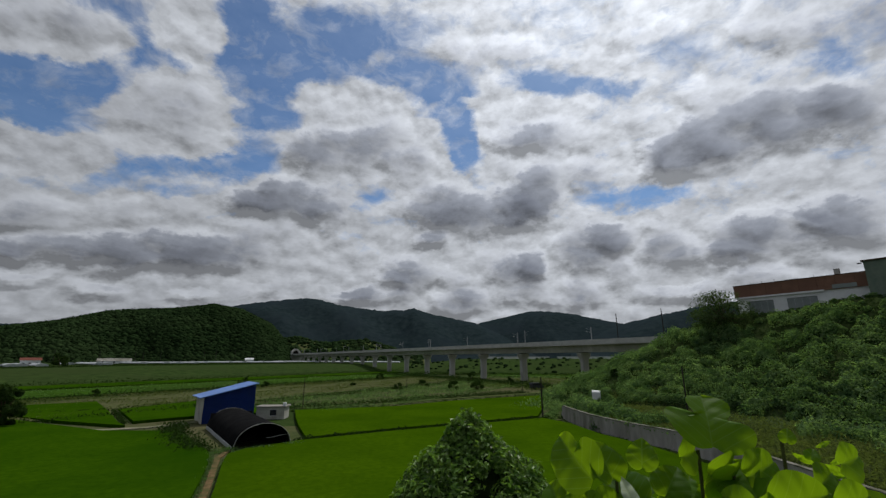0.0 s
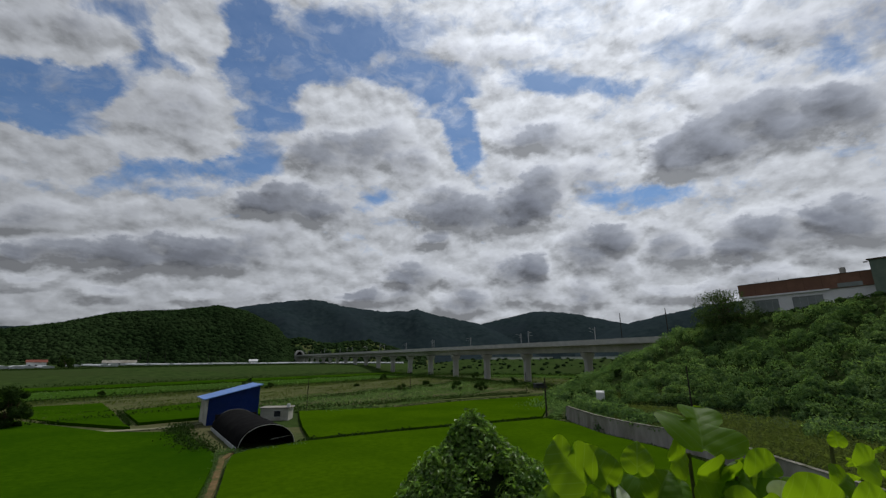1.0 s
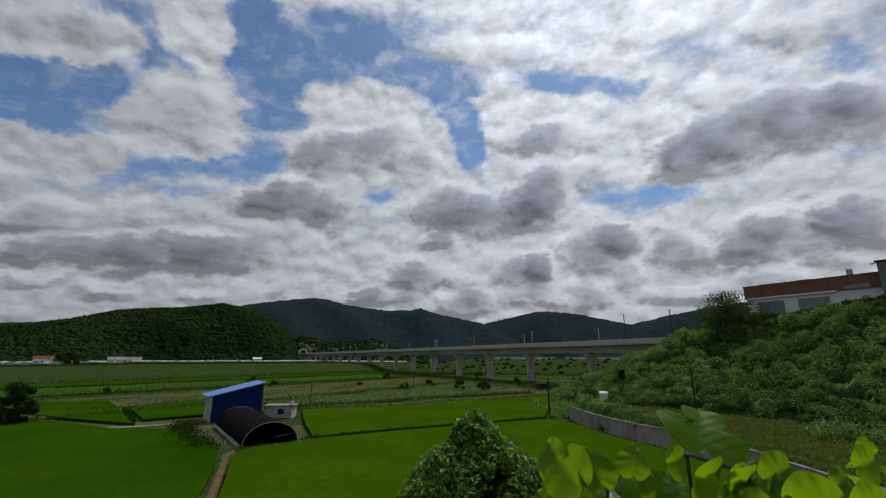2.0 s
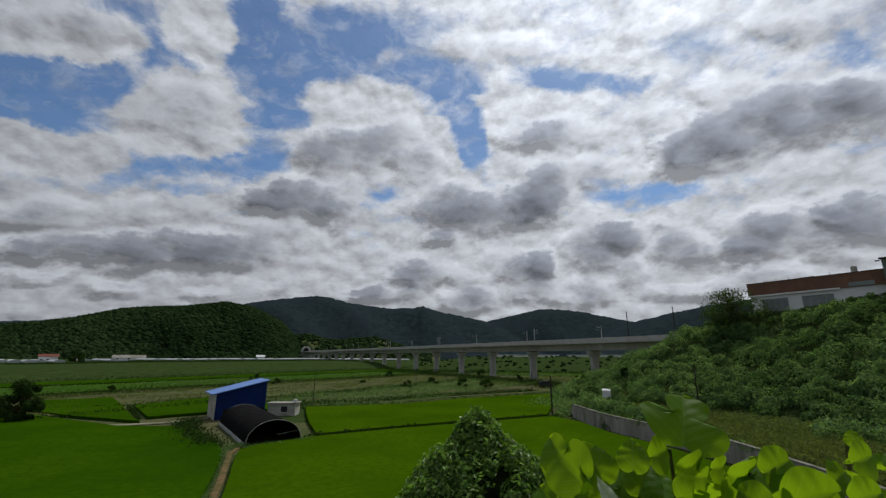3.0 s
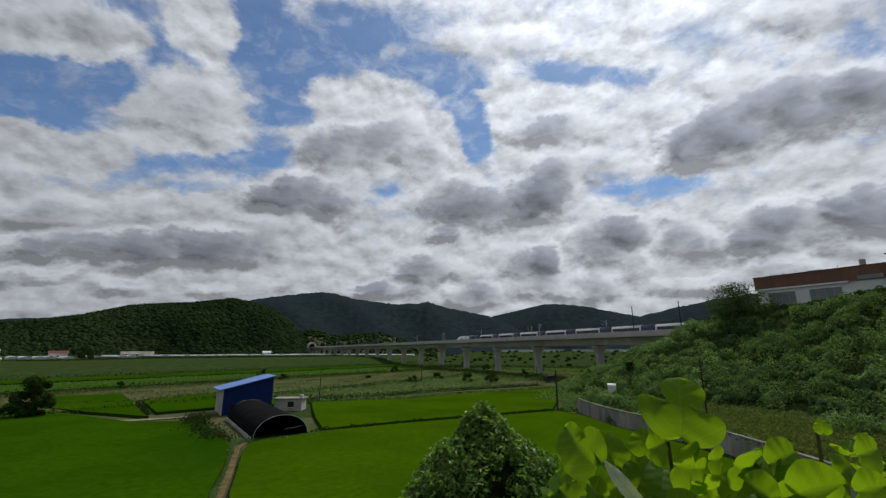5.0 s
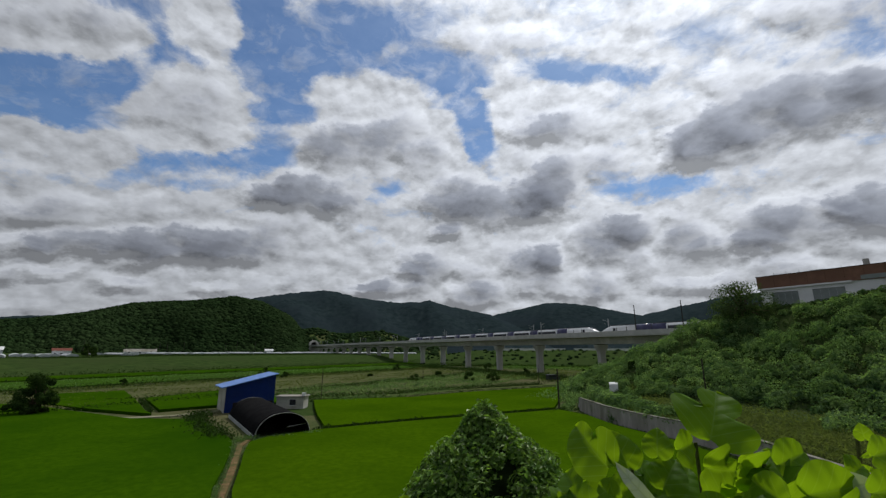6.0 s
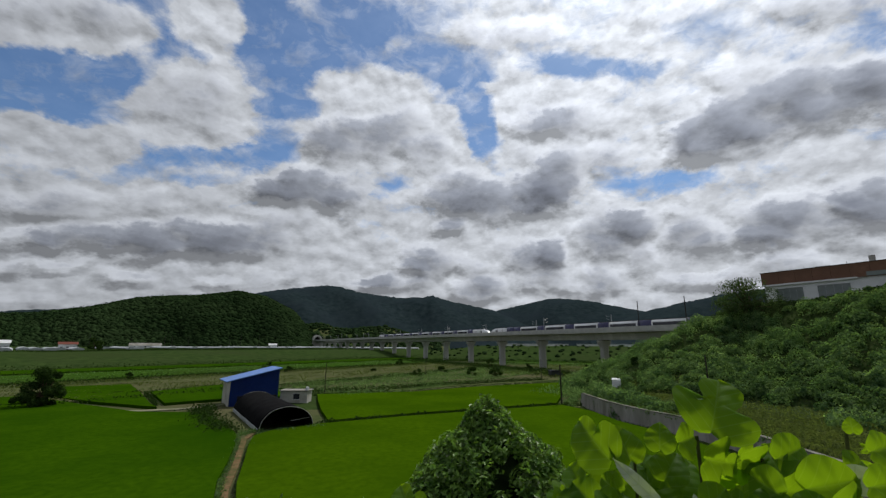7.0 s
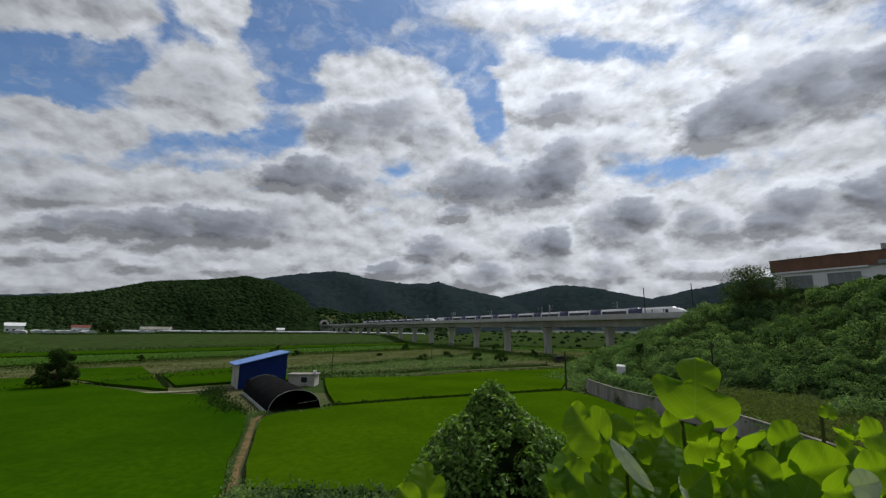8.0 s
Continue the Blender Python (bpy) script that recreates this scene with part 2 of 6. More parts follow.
    bright = node("ShaderNodeVectorMath")
    bright.operation = "SCALE"
    nt.links.new(shade, bright.inputs[0])
    nt.links.new(glow, bright.inputs["Scale"])

    air = nt.nodes.new("ShaderNodeTexSky")
    air.sky_type, air.sun_disc = "NISHITA", False
    air.sun_elevation, air.sun_rotation = radians(SUN_EL), radians(SUN_AZ)
    air.air_density, air.dust_density, air.ozone_density = 1.0, 0.4, 1.0
    blue = node("ShaderNodeVectorMath")
    blue.operation = "MULTIPLY"
    blue.inputs[1].default_value = (0.05, 0.07, 0.089)
    nt.links.new(air.outputs[0], blue.inputs[0])
    clear = ramp(here.outputs["clear"], ((0.04, 0.0), (0.36, 0.33), (0.66, 0.66), (1.0, 0.92)))
    mix = nt.nodes.new("ShaderNodeMix")
    mix.data_type = "RGBA"
    nt.links.new(clear, mix.inputs["Factor"])
    nt.links.new(bright.outputs[0], mix.inputs["A"])
    nt.links.new(blue.outputs[0], mix.inputs["B"])
    bg, out = node("ShaderNodeBackground"), node("ShaderNodeOutputWorld")
    nt.links.new(mix.outputs["Result"], bg.inputs[0])
    nt.links.new(bg.outputs[0], out.inputs[0])


sky()
lamp = bpy.data.lights.new("sun", "SUN")
lamp.energy, lamp.angle, lamp.color = 2.5, radians(4), (1.0, 0.96, 0.88)
sun_ob = new("sun", lamp)
_a, _e = radians(SUN_AZ), radians(SUN_EL)
sun_ob.matrix_world = look((300 * math.sin(_a), 300 * math.cos(_a), 400), (300 * math.sin(_a) - math.sin(_a) * math.cos(_e), 300 * math.cos(_a) - math.cos(_a) * math.cos(_e), 400 - math.sin(_e)))


# ---- materials ----
MATS = {}


def surface(name, dark, light, scale=1.0, rough=0.8, detail=6.0, bump=0.3, patch=None, patch_scale=0.05, metal=0.0, coords="Object",
            island=0.0, translucent=0.0, spec=0.1, stretch=(1, 1, 1), lo=0.35, hi=0.65):
    """Two tones mixed by grain of a real size, with a slow change to a third tone, relief and, for leaves, light through them."""
    if name in MATS:
        return MATS[name]
    m = bpy.data.materials.new(name)
    m.use_nodes = True
    nt = m.node_tree
    b, out = nt.nodes["Principled BSDF"], nt.nodes["Material Output"]
    tc = nt.nodes.new("ShaderNodeTexCoord")
    mp = nt.nodes.new("ShaderNodeMapping")
    mp.inputs["Scale"].default_value = stretch
    nt.links.new(tc.outputs[coords], mp.inputs[0])

    def noise_node(s, d):
        n = nt.nodes.new("ShaderNodeTexNoise")
        n.inputs["Scale"].default_value, n.inputs["Detail"].default_value, n.inputs["Roughness"].default_value = s, d, 0.6
        nt.links.new(mp.outputs[0], n.inputs["Vector"])
        return n.outputs["Fac"]

    def ranged(v, a, c):
        n = nt.nodes.new("ShaderNodeMapRange")
        n.inputs["From Min"].default_value, n.inputs["From Max"].default_value = a, c
        nt.links.new(v, n.inputs["Value"])
        return n.outputs[0]

    def blend(f, a, c, mode="MIX"):
        n = nt.nodes.new("ShaderNodeMix")
        n.data_type, n.blend_type = "RGBA", mode
        for key, v in (("Factor", f), ("A", a), ("B", c)):
            if isinstance(v, tuple):
                n.inputs[key].default_value = (*v, 1)
            elif isinstance(v, float):
                n.inputs[key].default_value = v
            else:
                nt.links.new(v, n.inputs[key])
        return n.outputs["Result"]

    grain = noise_node(scale, detail)
    col = blend(ranged(grain, lo, hi), tuple(dark), tuple(light))
    if patch:
        col = blend(ranged(noise_node(patch_scale, 4.0), 0.42, 0.66), col, tuple(patch))
    if island:
        geo = nt.nodes.new("ShaderNodeNewGeometry")
        hsv = nt.nodes.new("ShaderNodeHueSaturation")
        r = nt.nodes.new("ShaderNodeMapRange")
        r.inputs["To Min"].default_value, r.inputs["To Max"].default_value = 1 - island, 1 + island
        nt.links.new(geo.outputs["Random Per Island"], r.inputs["Value"])
        nt.links.new(r.outputs[0], hsv.inputs["Value"])
        nt.links.new(col, hsv.inputs["Color"])
        col = hsv.outputs[0]
    nt.links.new(col, b.inputs["Base Color"])
    b.inputs["Roughness"].default_value, b.inputs["Metallic"].default_value = rough, metal
    b.inputs["Specular IOR Level"].default_value = spec
    if bump:
        bp = nt.nodes.new("ShaderNodeBump")
        bp.inputs["Strength"].default_value, bp.inputs["Distance"].default_value = bump, 0.3 / max(scale, 0.2)
        nt.links.new(grain, bp.inputs["Height"])
        nt.links.new(bp.outputs[0], b.inputs["Normal"])
    if translucent:
        t = nt.nodes.new("ShaderNodeBsdfTranslucent")
        bright = blend(0.85, col, (1.5, 1.65, 0.55), "MULTIPLY")
        nt.links.new(bright, t.inputs[0])
        mx = nt.nodes.new("ShaderNodeMixShader")
        mx.inputs[0].default_value = translucent
        nt.links.new(b.outputs[0], mx.inputs[1])
        nt.links.new(t.outputs[0], mx.inputs[2])
        nt.links.new(mx.outputs[0], out.inputs[0])
    MATS[name] = m
    return m


M_GROUND = surface("weedy_ground", (0.038, 0.058, 0.02), (0.08, 0.1, 0.038), 0.5, patch=(0.1, 0.095, 0.05), patch_scale=0.035, bump=0.5, spec=0.0, rough=1.0)
M_RICE = surface("rice", (0.02, 0.056, 0.0012), (0.034, 0.082, 0.0017), 1.6, patch=(0.015, 0.048, 0.0012), patch_scale=0.05, bump=0.35, lo=0.3, hi=0.7, spec=0.0, rough=1.0)
# lighter rice copy: stronger sun on two paddies is put into its colour
M_RICE_SUNLIT = surface("sunlit_rice", (0.031, 0.07, 0.0012), (0.048, 0.1, 0.0018), 1.6, patch=(0.026, 0.062, 0.0012), patch_scale=0.05, bump=0.35, lo=0.3, hi=0.7, spec=0.0, rough=1.0)
M_RICE_FAR = surface("far_rice", (0.026, 0.066, 0.007), (0.042, 0.092, 0.011), 0.4, patch=(0.034, 0.066, 0.013), patch_scale=0.02, bump=0.3, spec=0.0, rough=1.0)
M_WEED = surface("dry_weeds", (0.05, 0.064, 0.024), (0.105, 0.105, 0.05), 0.35, patch=(0.085, 0.1, 0.042), patch_scale=0.05, bump=0.6, spec=0.0, rough=1.0)
M_HEDGE = surface("hedge_leaves", (0.02, 0.042, 0.012), (0.045, 0.078, 0.02), 1.5, island=0.35, bump=0.0, translucent=0.2, spec=0.0, rough=1.0)
M_TREE = surface("tree_leaves", (0.035, 0.062, 0.028), (0.085, 0.125, 0.055), 1.2, island=0.4, bump=0.0, translucent=0.3, spec=0.0, rough=1.0)
M_SHRUB = surface("creeper_leaves", (0.05, 0.1, 0.048), (0.2, 0.29, 0.145), 0.5, detail=3.0, island=0.35, bump=0.0, patch=(0.09, 0.155, 0.07), patch_scale=0.06, translucent=0.5, lo=0.38, hi=0.64, spec=0.0, rough=1.0)
M_HILL = surface("hillside_undergrowth", (0.03, 0.05, 0.016), (0.062, 0.085, 0.03), 1.2, bump=0.8, spec=0.0, rough=1.0)
M_VERGE = surface("verge_grass", (0.085, 0.115, 0.04), (0.15, 0.175, 0.07), 1.5, island=0.25, bump=0.4, patch=(0.1, 0.13, 0.045), patch_scale=0.2, translucent=0.35, spec=0.0, rough=1.0)
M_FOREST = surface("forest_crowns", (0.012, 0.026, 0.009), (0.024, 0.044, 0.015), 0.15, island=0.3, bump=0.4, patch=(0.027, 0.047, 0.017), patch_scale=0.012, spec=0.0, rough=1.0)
# bluish tone: distance haze is painted into the far forest's colour
M_RIDGE = surface("haze_blue_forest", (0.014, 0.024, 0.027), (0.028, 0.042, 0.045), 0.05, bump=0.7, patch=(0.023, 0.034, 0.04), patch_scale=0.006, spec=0.0, rough=1.0)
M_SLOPE = surface("grassy_slope", (0.04, 0.068, 0.018), (0.075, 0.11, 0.032), 0.1, patch=(0.085, 0.095, 0.04), patch_scale=0.02, spec=0.0, rough=1.0)
M_BANK = surface("bank_grass", (0.022, 0.043, 0.012), (0.045, 0.073, 0.02), 0.25, patch=(0.036, 0.055, 0.018), patch_scale=0.03, spec=0.0, rough=1.0)
M_CONC = surface("viaduct_concrete", (0.4, 0.4, 0.38), (0.53, 0.525, 0.5), 0.5, patch=(0.34, 0.335, 0.315), patch_scale=0.06, bump=0.08, stretch=(1, 1, 0.35))
M_CONC_DARK = surface("parapet_concrete", (0.38, 0.38, 0.37), (0.48, 0.48, 0.46), 0.4, bump=0.08)
M_WALL = surface("retaining_concrete", (0.25, 0.24, 0.22), (0.38, 0.365, 0.335), 0.8, patch=(0.18, 0.175, 0.14), patch_scale=0.3, bump=0.3, stretch=(1, 1, 0.3), spec=0.05)
M_COPING = surface("stained_coping", (0.15, 0.145, 0.125), (0.25, 0.24, 0.21), 1.5, patch=(0.08, 0.085, 0.05), patch_scale=0.4, bump=0.3, spec=0.05)
M_STEEL = surface("galvanised_steel", (0.28, 0.29, 0.3), (0.38, 0.39, 0.4), 3, rough=0.5, metal=0.4, bump=0.0)
M_POLE = surface("dark_pole", (0.03, 0.027, 0.024), (0.06, 0.053, 0.045), 3, bump=0.1, spec=0.02)
M_BLUE = surface("blue_sheet", (0.007, 0.024, 0.13), (0.011, 0.034, 0.18), 0.6, rough=0.45, bump=0.05, patch=(0.012, 0.03, 0.12), patch_scale=0.4)
M_BLUE_ROOF = surface("blue_roof_sheet", (0.1, 0.2, 0.5), (0.15, 0.27, 0.6), 0.7, rough=0.4, bump=0.05)
M_CREAM = surface("cream_sheet", (0.42, 0.42, 0.38), (0.56, 0.55, 0.5), 0.9, patch=(0.34, 0.33, 0.28), patch_scale=0.5, bump=0.05)
M_SHADE_NET = surface("black_shade_net", (0.004, 0.004, 0.005), (0.010, 0.010, 0.010), 6, rough=0.95, bump=0.35, patch=(0.012, 0.012, 0.012), patch_scale=0.7, spec=0.02)
M_INSIDE = surface("dark_interior", (0.01, 0.01, 0.01), (0.03, 0.028, 0.025), 2)
M_PIPE = surface("pale_pipe", (0.3, 0.3, 0.29), (0.4, 0.4, 0.39), 4, rough=0.5, bump=0.0)
M_FILM = surface("greenhouse_film", (0.36, 0.39, 0.4), (0.5, 0.52, 0.53), 0.2, rough=0.5, bump=0.0)
M_DIRT = surface("dirt_path", (0.13, 0.085, 0.045), (0.22, 0.145, 0.08), 2.0, patch=(0.07, 0.08, 0.03), patch_scale=0.6, spec=0.0, rough=1.0)
M_TRACKWAY = surface("gravel_track", (0.17, 0.165, 0.11), (0.26, 0.25, 0.18), 2.0, patch=(0.08, 0.1, 0.04), patch_scale=0.25, spec=0.0, rough=1.0)
M_WHITE = surface("white_paint", (0.66, 0.67, 0.68), (0.76, 0.77, 0.78), 0.5, rough=0.5, bump=0.03)
M_BRICK = surface("rust_cladding", (0.18, 0.1, 0.072), (0.24, 0.13, 0.092), 1.2, rough=0.8, bump=0.15, patch=(0.17, 0.095, 0.07), patch_scale=0.3, spec=0.05)
M_TOWER = surface("green_grey_cladding", (0.12, 0.16, 0.13), (0.17, 0.21, 0.17), 0.7, bump=0.05)
M_BARK = surface("bark", (0.05, 0.035, 0.022), (0.11, 0.08, 0.05), 8, bump=0.6)
M_VINE = surface("vine_leaves", (0.06, 0.13, 0.025), (0.18, 0.29, 0.07), 3, rough=0.45, island=0.6, bump=0.0, translucent=0.36, spec=0.22)
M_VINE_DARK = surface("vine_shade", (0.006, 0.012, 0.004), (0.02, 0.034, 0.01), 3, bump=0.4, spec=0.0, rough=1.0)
M_TRAIN_WHITE = surface("white_train_paint", (0.72, 0.73, 0.76), (0.8, 0.81, 0.83), 0.3, rough=0.25, bump=0.0, spec=0.5)
M_TRAIN_BLUE = surface("violet_blue_train_paint", (0.04, 0.04, 0.1), (0.06, 0.06, 0.14), 0.3, rough=0.3, bump=0.0, spec=0.4)
M_TRAIN_GLASS = surface("dark_train_glass", (0.02, 0.022, 0.03), (0.035, 0.036, 0.045), 0.6, rough=0.15, bump=0.0, spec=0.6)
M_UNDER = surface("train_underframe", (0.08, 0.08, 0.085), (0.14, 0.14, 0.14), 1.0)
M_WINDOW = surface("grey_window_glass", (0.17, 0.2, 0.195), (0.23, 0.26, 0.255), 0.4, rough=0.25, bump=0.0, spec=0.4)
M_RED = surface("red_roof", (0.15, 0.055, 0.04), (0.2, 0.07, 0.05), 0.6)
M_CAR_DARK = surface("dark_car_paint", (0.03, 0.033, 0.04), (0.05, 0.055, 0.06), 1, rough=0.3, bump=0.0)


# ---- builders ----
def part(name, bm, material, parent=None, label="", smooth=False):
    """Links a bmesh as one mesh object under a thing or a part."""
    me = bpy.data.meshes.new(name)
    bmesh.ops.recalc_face_normals(bm, faces=bm.faces)
    if smooth:
        for f in bm.faces:
            f.smooth = True
    bm.to_mesh(me)
    bm.free()
    me.materials.append(material)
    ob = new(name, me)
    ob.parent = parent
    return tagged(ob, label)


def sheet(name, verts, faces, material, parent=None, smooth=True):
    """A mesh from arrays of vertices and of equal-sided faces."""
    verts, faces = np.asarray(verts, dtype=np.float32), np.asarray(faces, dtype=np.int32)
    n, k = faces.shape
    me = bpy.data.meshes.new(name)
    me.vertices.add(len(verts))
    me.vertices.foreach_set("co", verts.ravel())
    me.loops.add(n * k)
    me.loops.foreach_set("vertex_index", faces.ravel())
    me.polygons.add(n)
    me.polygons.foreach_set("loop_start", np.arange(0, n * k, k, dtype=np.int32))
    me.polygons.foreach_set("use_smooth", np.full(n, smooth))
    me.update(calc_edges=True)
    me.validate()
    me.materials.append(material)
    ob = new(name, me)
    ob.parent = parent
    return ob


def thing(name, m, label, category, group="", kind=""):
    ob = new(name)
    ob.matrix_world = m
    ob.empty_display_size = 0.2
    return tagged(ob, label, category, group, kind)


def box(bm, a, b):
    """A box between two corners."""
    lo, hi = [min(p, q) for p, q in zip(a, b)], [max(p, q) for p, q in zip(a, b)]
    v = [bm.verts.new((x, y, z)) for x in (lo[0], hi[0]) for y in (lo[1], hi[1]) for z in (lo[2], hi[2])]
    for f in ((0, 1, 3, 2), (4, 6, 7, 5), (0, 4, 5, 1), (2, 3, 7, 6), (0, 2, 6, 4), (1, 5, 7, 3)):
        bm.faces.new([v[i] for i in f])
    return bm


def tube(bm, p, q, r0, r1=None, n=8):
    """A tapered round bar from p to q."""
    p, q, r1 = Vector(p), Vector(q), r0 if r1 is None else r1
    turn = (q - p).to_track_quat("Z", "Y").to_matrix()
    rings = []
    for c, r in ((p, r0), (q, r1)):
        rings.append([bm.verts.new(c + turn @ Vector((r * math.cos(2 * math.pi * i / n), r * math.sin(2 * math.pi * i / n), 0))) for i in range(n)])
    for i in range(n):
        j = (i + 1) % n
        bm.faces.new((rings[0][i], rings[0][j], rings[1][j], rings[1][i]))
    bm.faces.new(rings[0][::-1])
    bm.faces.new(rings[1])
    return bm


def loft(bm, sections):
    """A skin over closed sections of equal count, capped at both ends."""
    rings = [[bm.verts.new(p) for p in s] for s in sections]
    n = len(rings[0])
    for a, b in zip(rings, rings[1:]):
        for i in range(n):
            j = (i + 1) % n
            bm.faces.new((a[i], a[j], b[j], b[i]))
    bm.faces.new(rings[0][::-1])
    bm.faces.new(rings[-1])
    return bm


RNG = np.random.default_rng(7)


def leaves(name, centres, normals, size, material, parent=None, jitter=0.6, fold=0.25, narrow=0.6, upright=0.0):
    """Many small folded leaves (two faces each) at centres, facing about along normals."""
    c, nrm = np.asarray(centres, float), np.asarray(normals, float)
    n = len(c)
    nrm = nrm + RNG.normal(0, jitter, (n, 3))
    nrm /= np.linalg.norm(nrm, axis=1, keepdims=True) + 1e-9
    t = RNG.normal(0, 1, (n, 3)) * (1 - upright * 0.6) + np.array((0, 0, 2.2)) * upright
    t -= (t * nrm).sum(1, keepdims=True) * nrm
    t /= np.linalg.norm(t, axis=1, keepdims=True) + 1e-9
    b = np.cross(nrm, t)
    s = (np.asarray(size) * RNG.uniform(0.6, 1.35, n))[:, None]
    w = s * narrow
    v = np.stack([c - t * s * 0.5, c + b * w * 0.5 + nrm * s * fold * 0.4, c + t * s * 0.55 - nrm * s * fold * 0.5, c - b * w * 0.5 + nrm * s * fold * 0.4], 1).reshape(-1, 3)
    i = np.arange(n)[:, None] * 4
    f = np.concatenate([i + np.array([0, 1, 2]), i + np.array([0, 2, 3])], 0)
    return sheet(name, v, f, material, parent, smooth=False)


def heap_points(centre, radii, n, lumps=5):
    """Points and outward normals over a lumpy heap."""
    d = RNG.normal(0, 1, (n, 3))
    d /= np.linalg.norm(d, axis=1, keepdims=True)
    k = RNG.normal(0, 1, (lumps, 3))
    k /= np.linalg.norm(k, axis=1, keepdims=True)
    swell = 0.78 + 0.34 * np.clip((d @ k.T).max(1), 0, 1) ** 3
    r = swell * RNG.uniform(0.75, 1.05, n)
    return np.asarray(centre) + d * r[:, None] * np.asarray(radii), d


_ico = bmesh.new()
bmesh.ops.create_icosphere(_ico, subdivisions=1, radius=1.0)
ICO_V = np.array([v.co[:] for v in _ico.verts])
ICO_F = np.array([[v.index for v in f.verts] for f in _ico.faces])
_ico.free()


def crowns(name, centres, radii, material, parent=None):
    """Many uneven tree crowns, far off, as one mesh."""
    c, r = np.asarray(centres, float), np.asarray(radii, float)
    n, k = len(c), len(ICO_V)
    push = RNG.uniform(0.75, 1.15, (n, k, 1))
    v = c[:, None, :] + ICO_V[None] * push * r[:, None, :]
    f = ICO_F[None] + (np.arange(n) * k)[:, None, None]
    return sheet(name, v.reshape(-1, 3), f.reshape(-1, 3), material, parent, smooth=True)


def polar(az, r, z=0.0):
    a = radians(az)
    return Vector((r * math.sin(a), r * math.cos(a), z))


# ---- ground ----
def smooth01(x):
    x = np.clip(x, 0, 1)
    return x * x * (3 - 2 * x)


def ground_z(x, y):
    """Height of the open ground: the bank under the camera, then the flat fields."""
    x, y = np.asarray(x, float), np.asarray(y, float)
    bank = 8.75 * (1 - smooth01((y - 1.2 + 0.8 * np.sin(x * 0.7)) / 18.0)) * (1 - smooth01((-y - 150) / 120))
    side = 1 - smooth01((np.abs(x) - 140) / 120)
    return bank * side + 0.12 * np.sin(x * 0.11 + 1) * np.sin(y * 0.09) - 0.1


WALL_Y = (20, 30, 39, 46.8, 54, 61, 68, 80, 92)
WALL_X = (29, 29, 29.5, 30, 28.6, 26, 24.5, 24, 27)
F0, F1 = np.array((77.3, 104.5)), np.array((91.3, 83.9))
F_DIR = (F1 - F0) / np.linalg.norm(F1 - F0)
F_OUT = np.array((F_DIR[1], -F_DIR[0]))
PLATEAU = 20.4


def hill_z(x, y):
    """Height of the creeper-covered hillside below the building, with the verge behind the retaining wall."""
    x, y = np.asarray(x, float), np.asarray(y, float)
    u = (x - F0[0]) * F_OUT[0] + (y - F0[1]) * F_OUT[1]
    v = (x - F0[0]) * F_DIR[0] + (y - F0[1]) * F_DIR[1]
    d = np.hypot(np.maximum(u - 5, 0), np.maximum(-10 - v, 0))
    rise = (PLATEAU - 1.7) * (1 - np.clip(d / 38, 0, 1) ** 0.9)
    bumps = 0.5 * np.sin(x * 0.35 + y * 0.2) * np.sin(y * 0.41 - x * 0.13) * smooth01(d / 6)
    verge = 1.95 * smooth01((x - np.interp(y, WALL_Y, WALL_X) - 0.5) / 1.3) * (1 - smooth01((y - 82) / 14))
    brow = 1.9 * smooth01((v + 10) / 8) * (1 - smooth01((u - 4) / 16))
    return np.where(d < 38, rise + bumps, 0) + brow + verge - 0.25


def lattice(xs, ys, height, name, material):
    X, Y = np.meshgrid(xs, ys)
    v = np.stack([X, Y, height(X, Y)], -1).reshape(-1, 3)
    nx, ny = len(xs), len(ys)
    i = (np.arange(ny - 1)[:, None] * nx + np.arange(nx - 1)[None]).ravel()
    return sheet(name, v, np.stack([i, i + 1, i + nx + 1, i + nx], 1), material)


def spread(fine_from, fine_to, step, far):
    mid = np.arange(fine_from, fine_to + step, step)
    out = np.geomspace(step * 2, far, 26)
    return np.concatenate([fine_from - out[::-1], mid, fine_to + out])


ground = lattice(spread(-130, 130, 2.5, 4300), spread(-20, 180, 2.5, 4300), ground_z, "ground", M_GROUND)
tagged(ground, "weedy green valley floor with patches of dry grass", "ground", kind="structure")
hillside = lattice(np.arange(22, 200, 1.6), np.arange(18, 175, 1.6), hill_z, "hillside", M_HILL)
tagged(hillside, "steep hillside overgrown with green creepers below a building", "hillside", kind="structure")


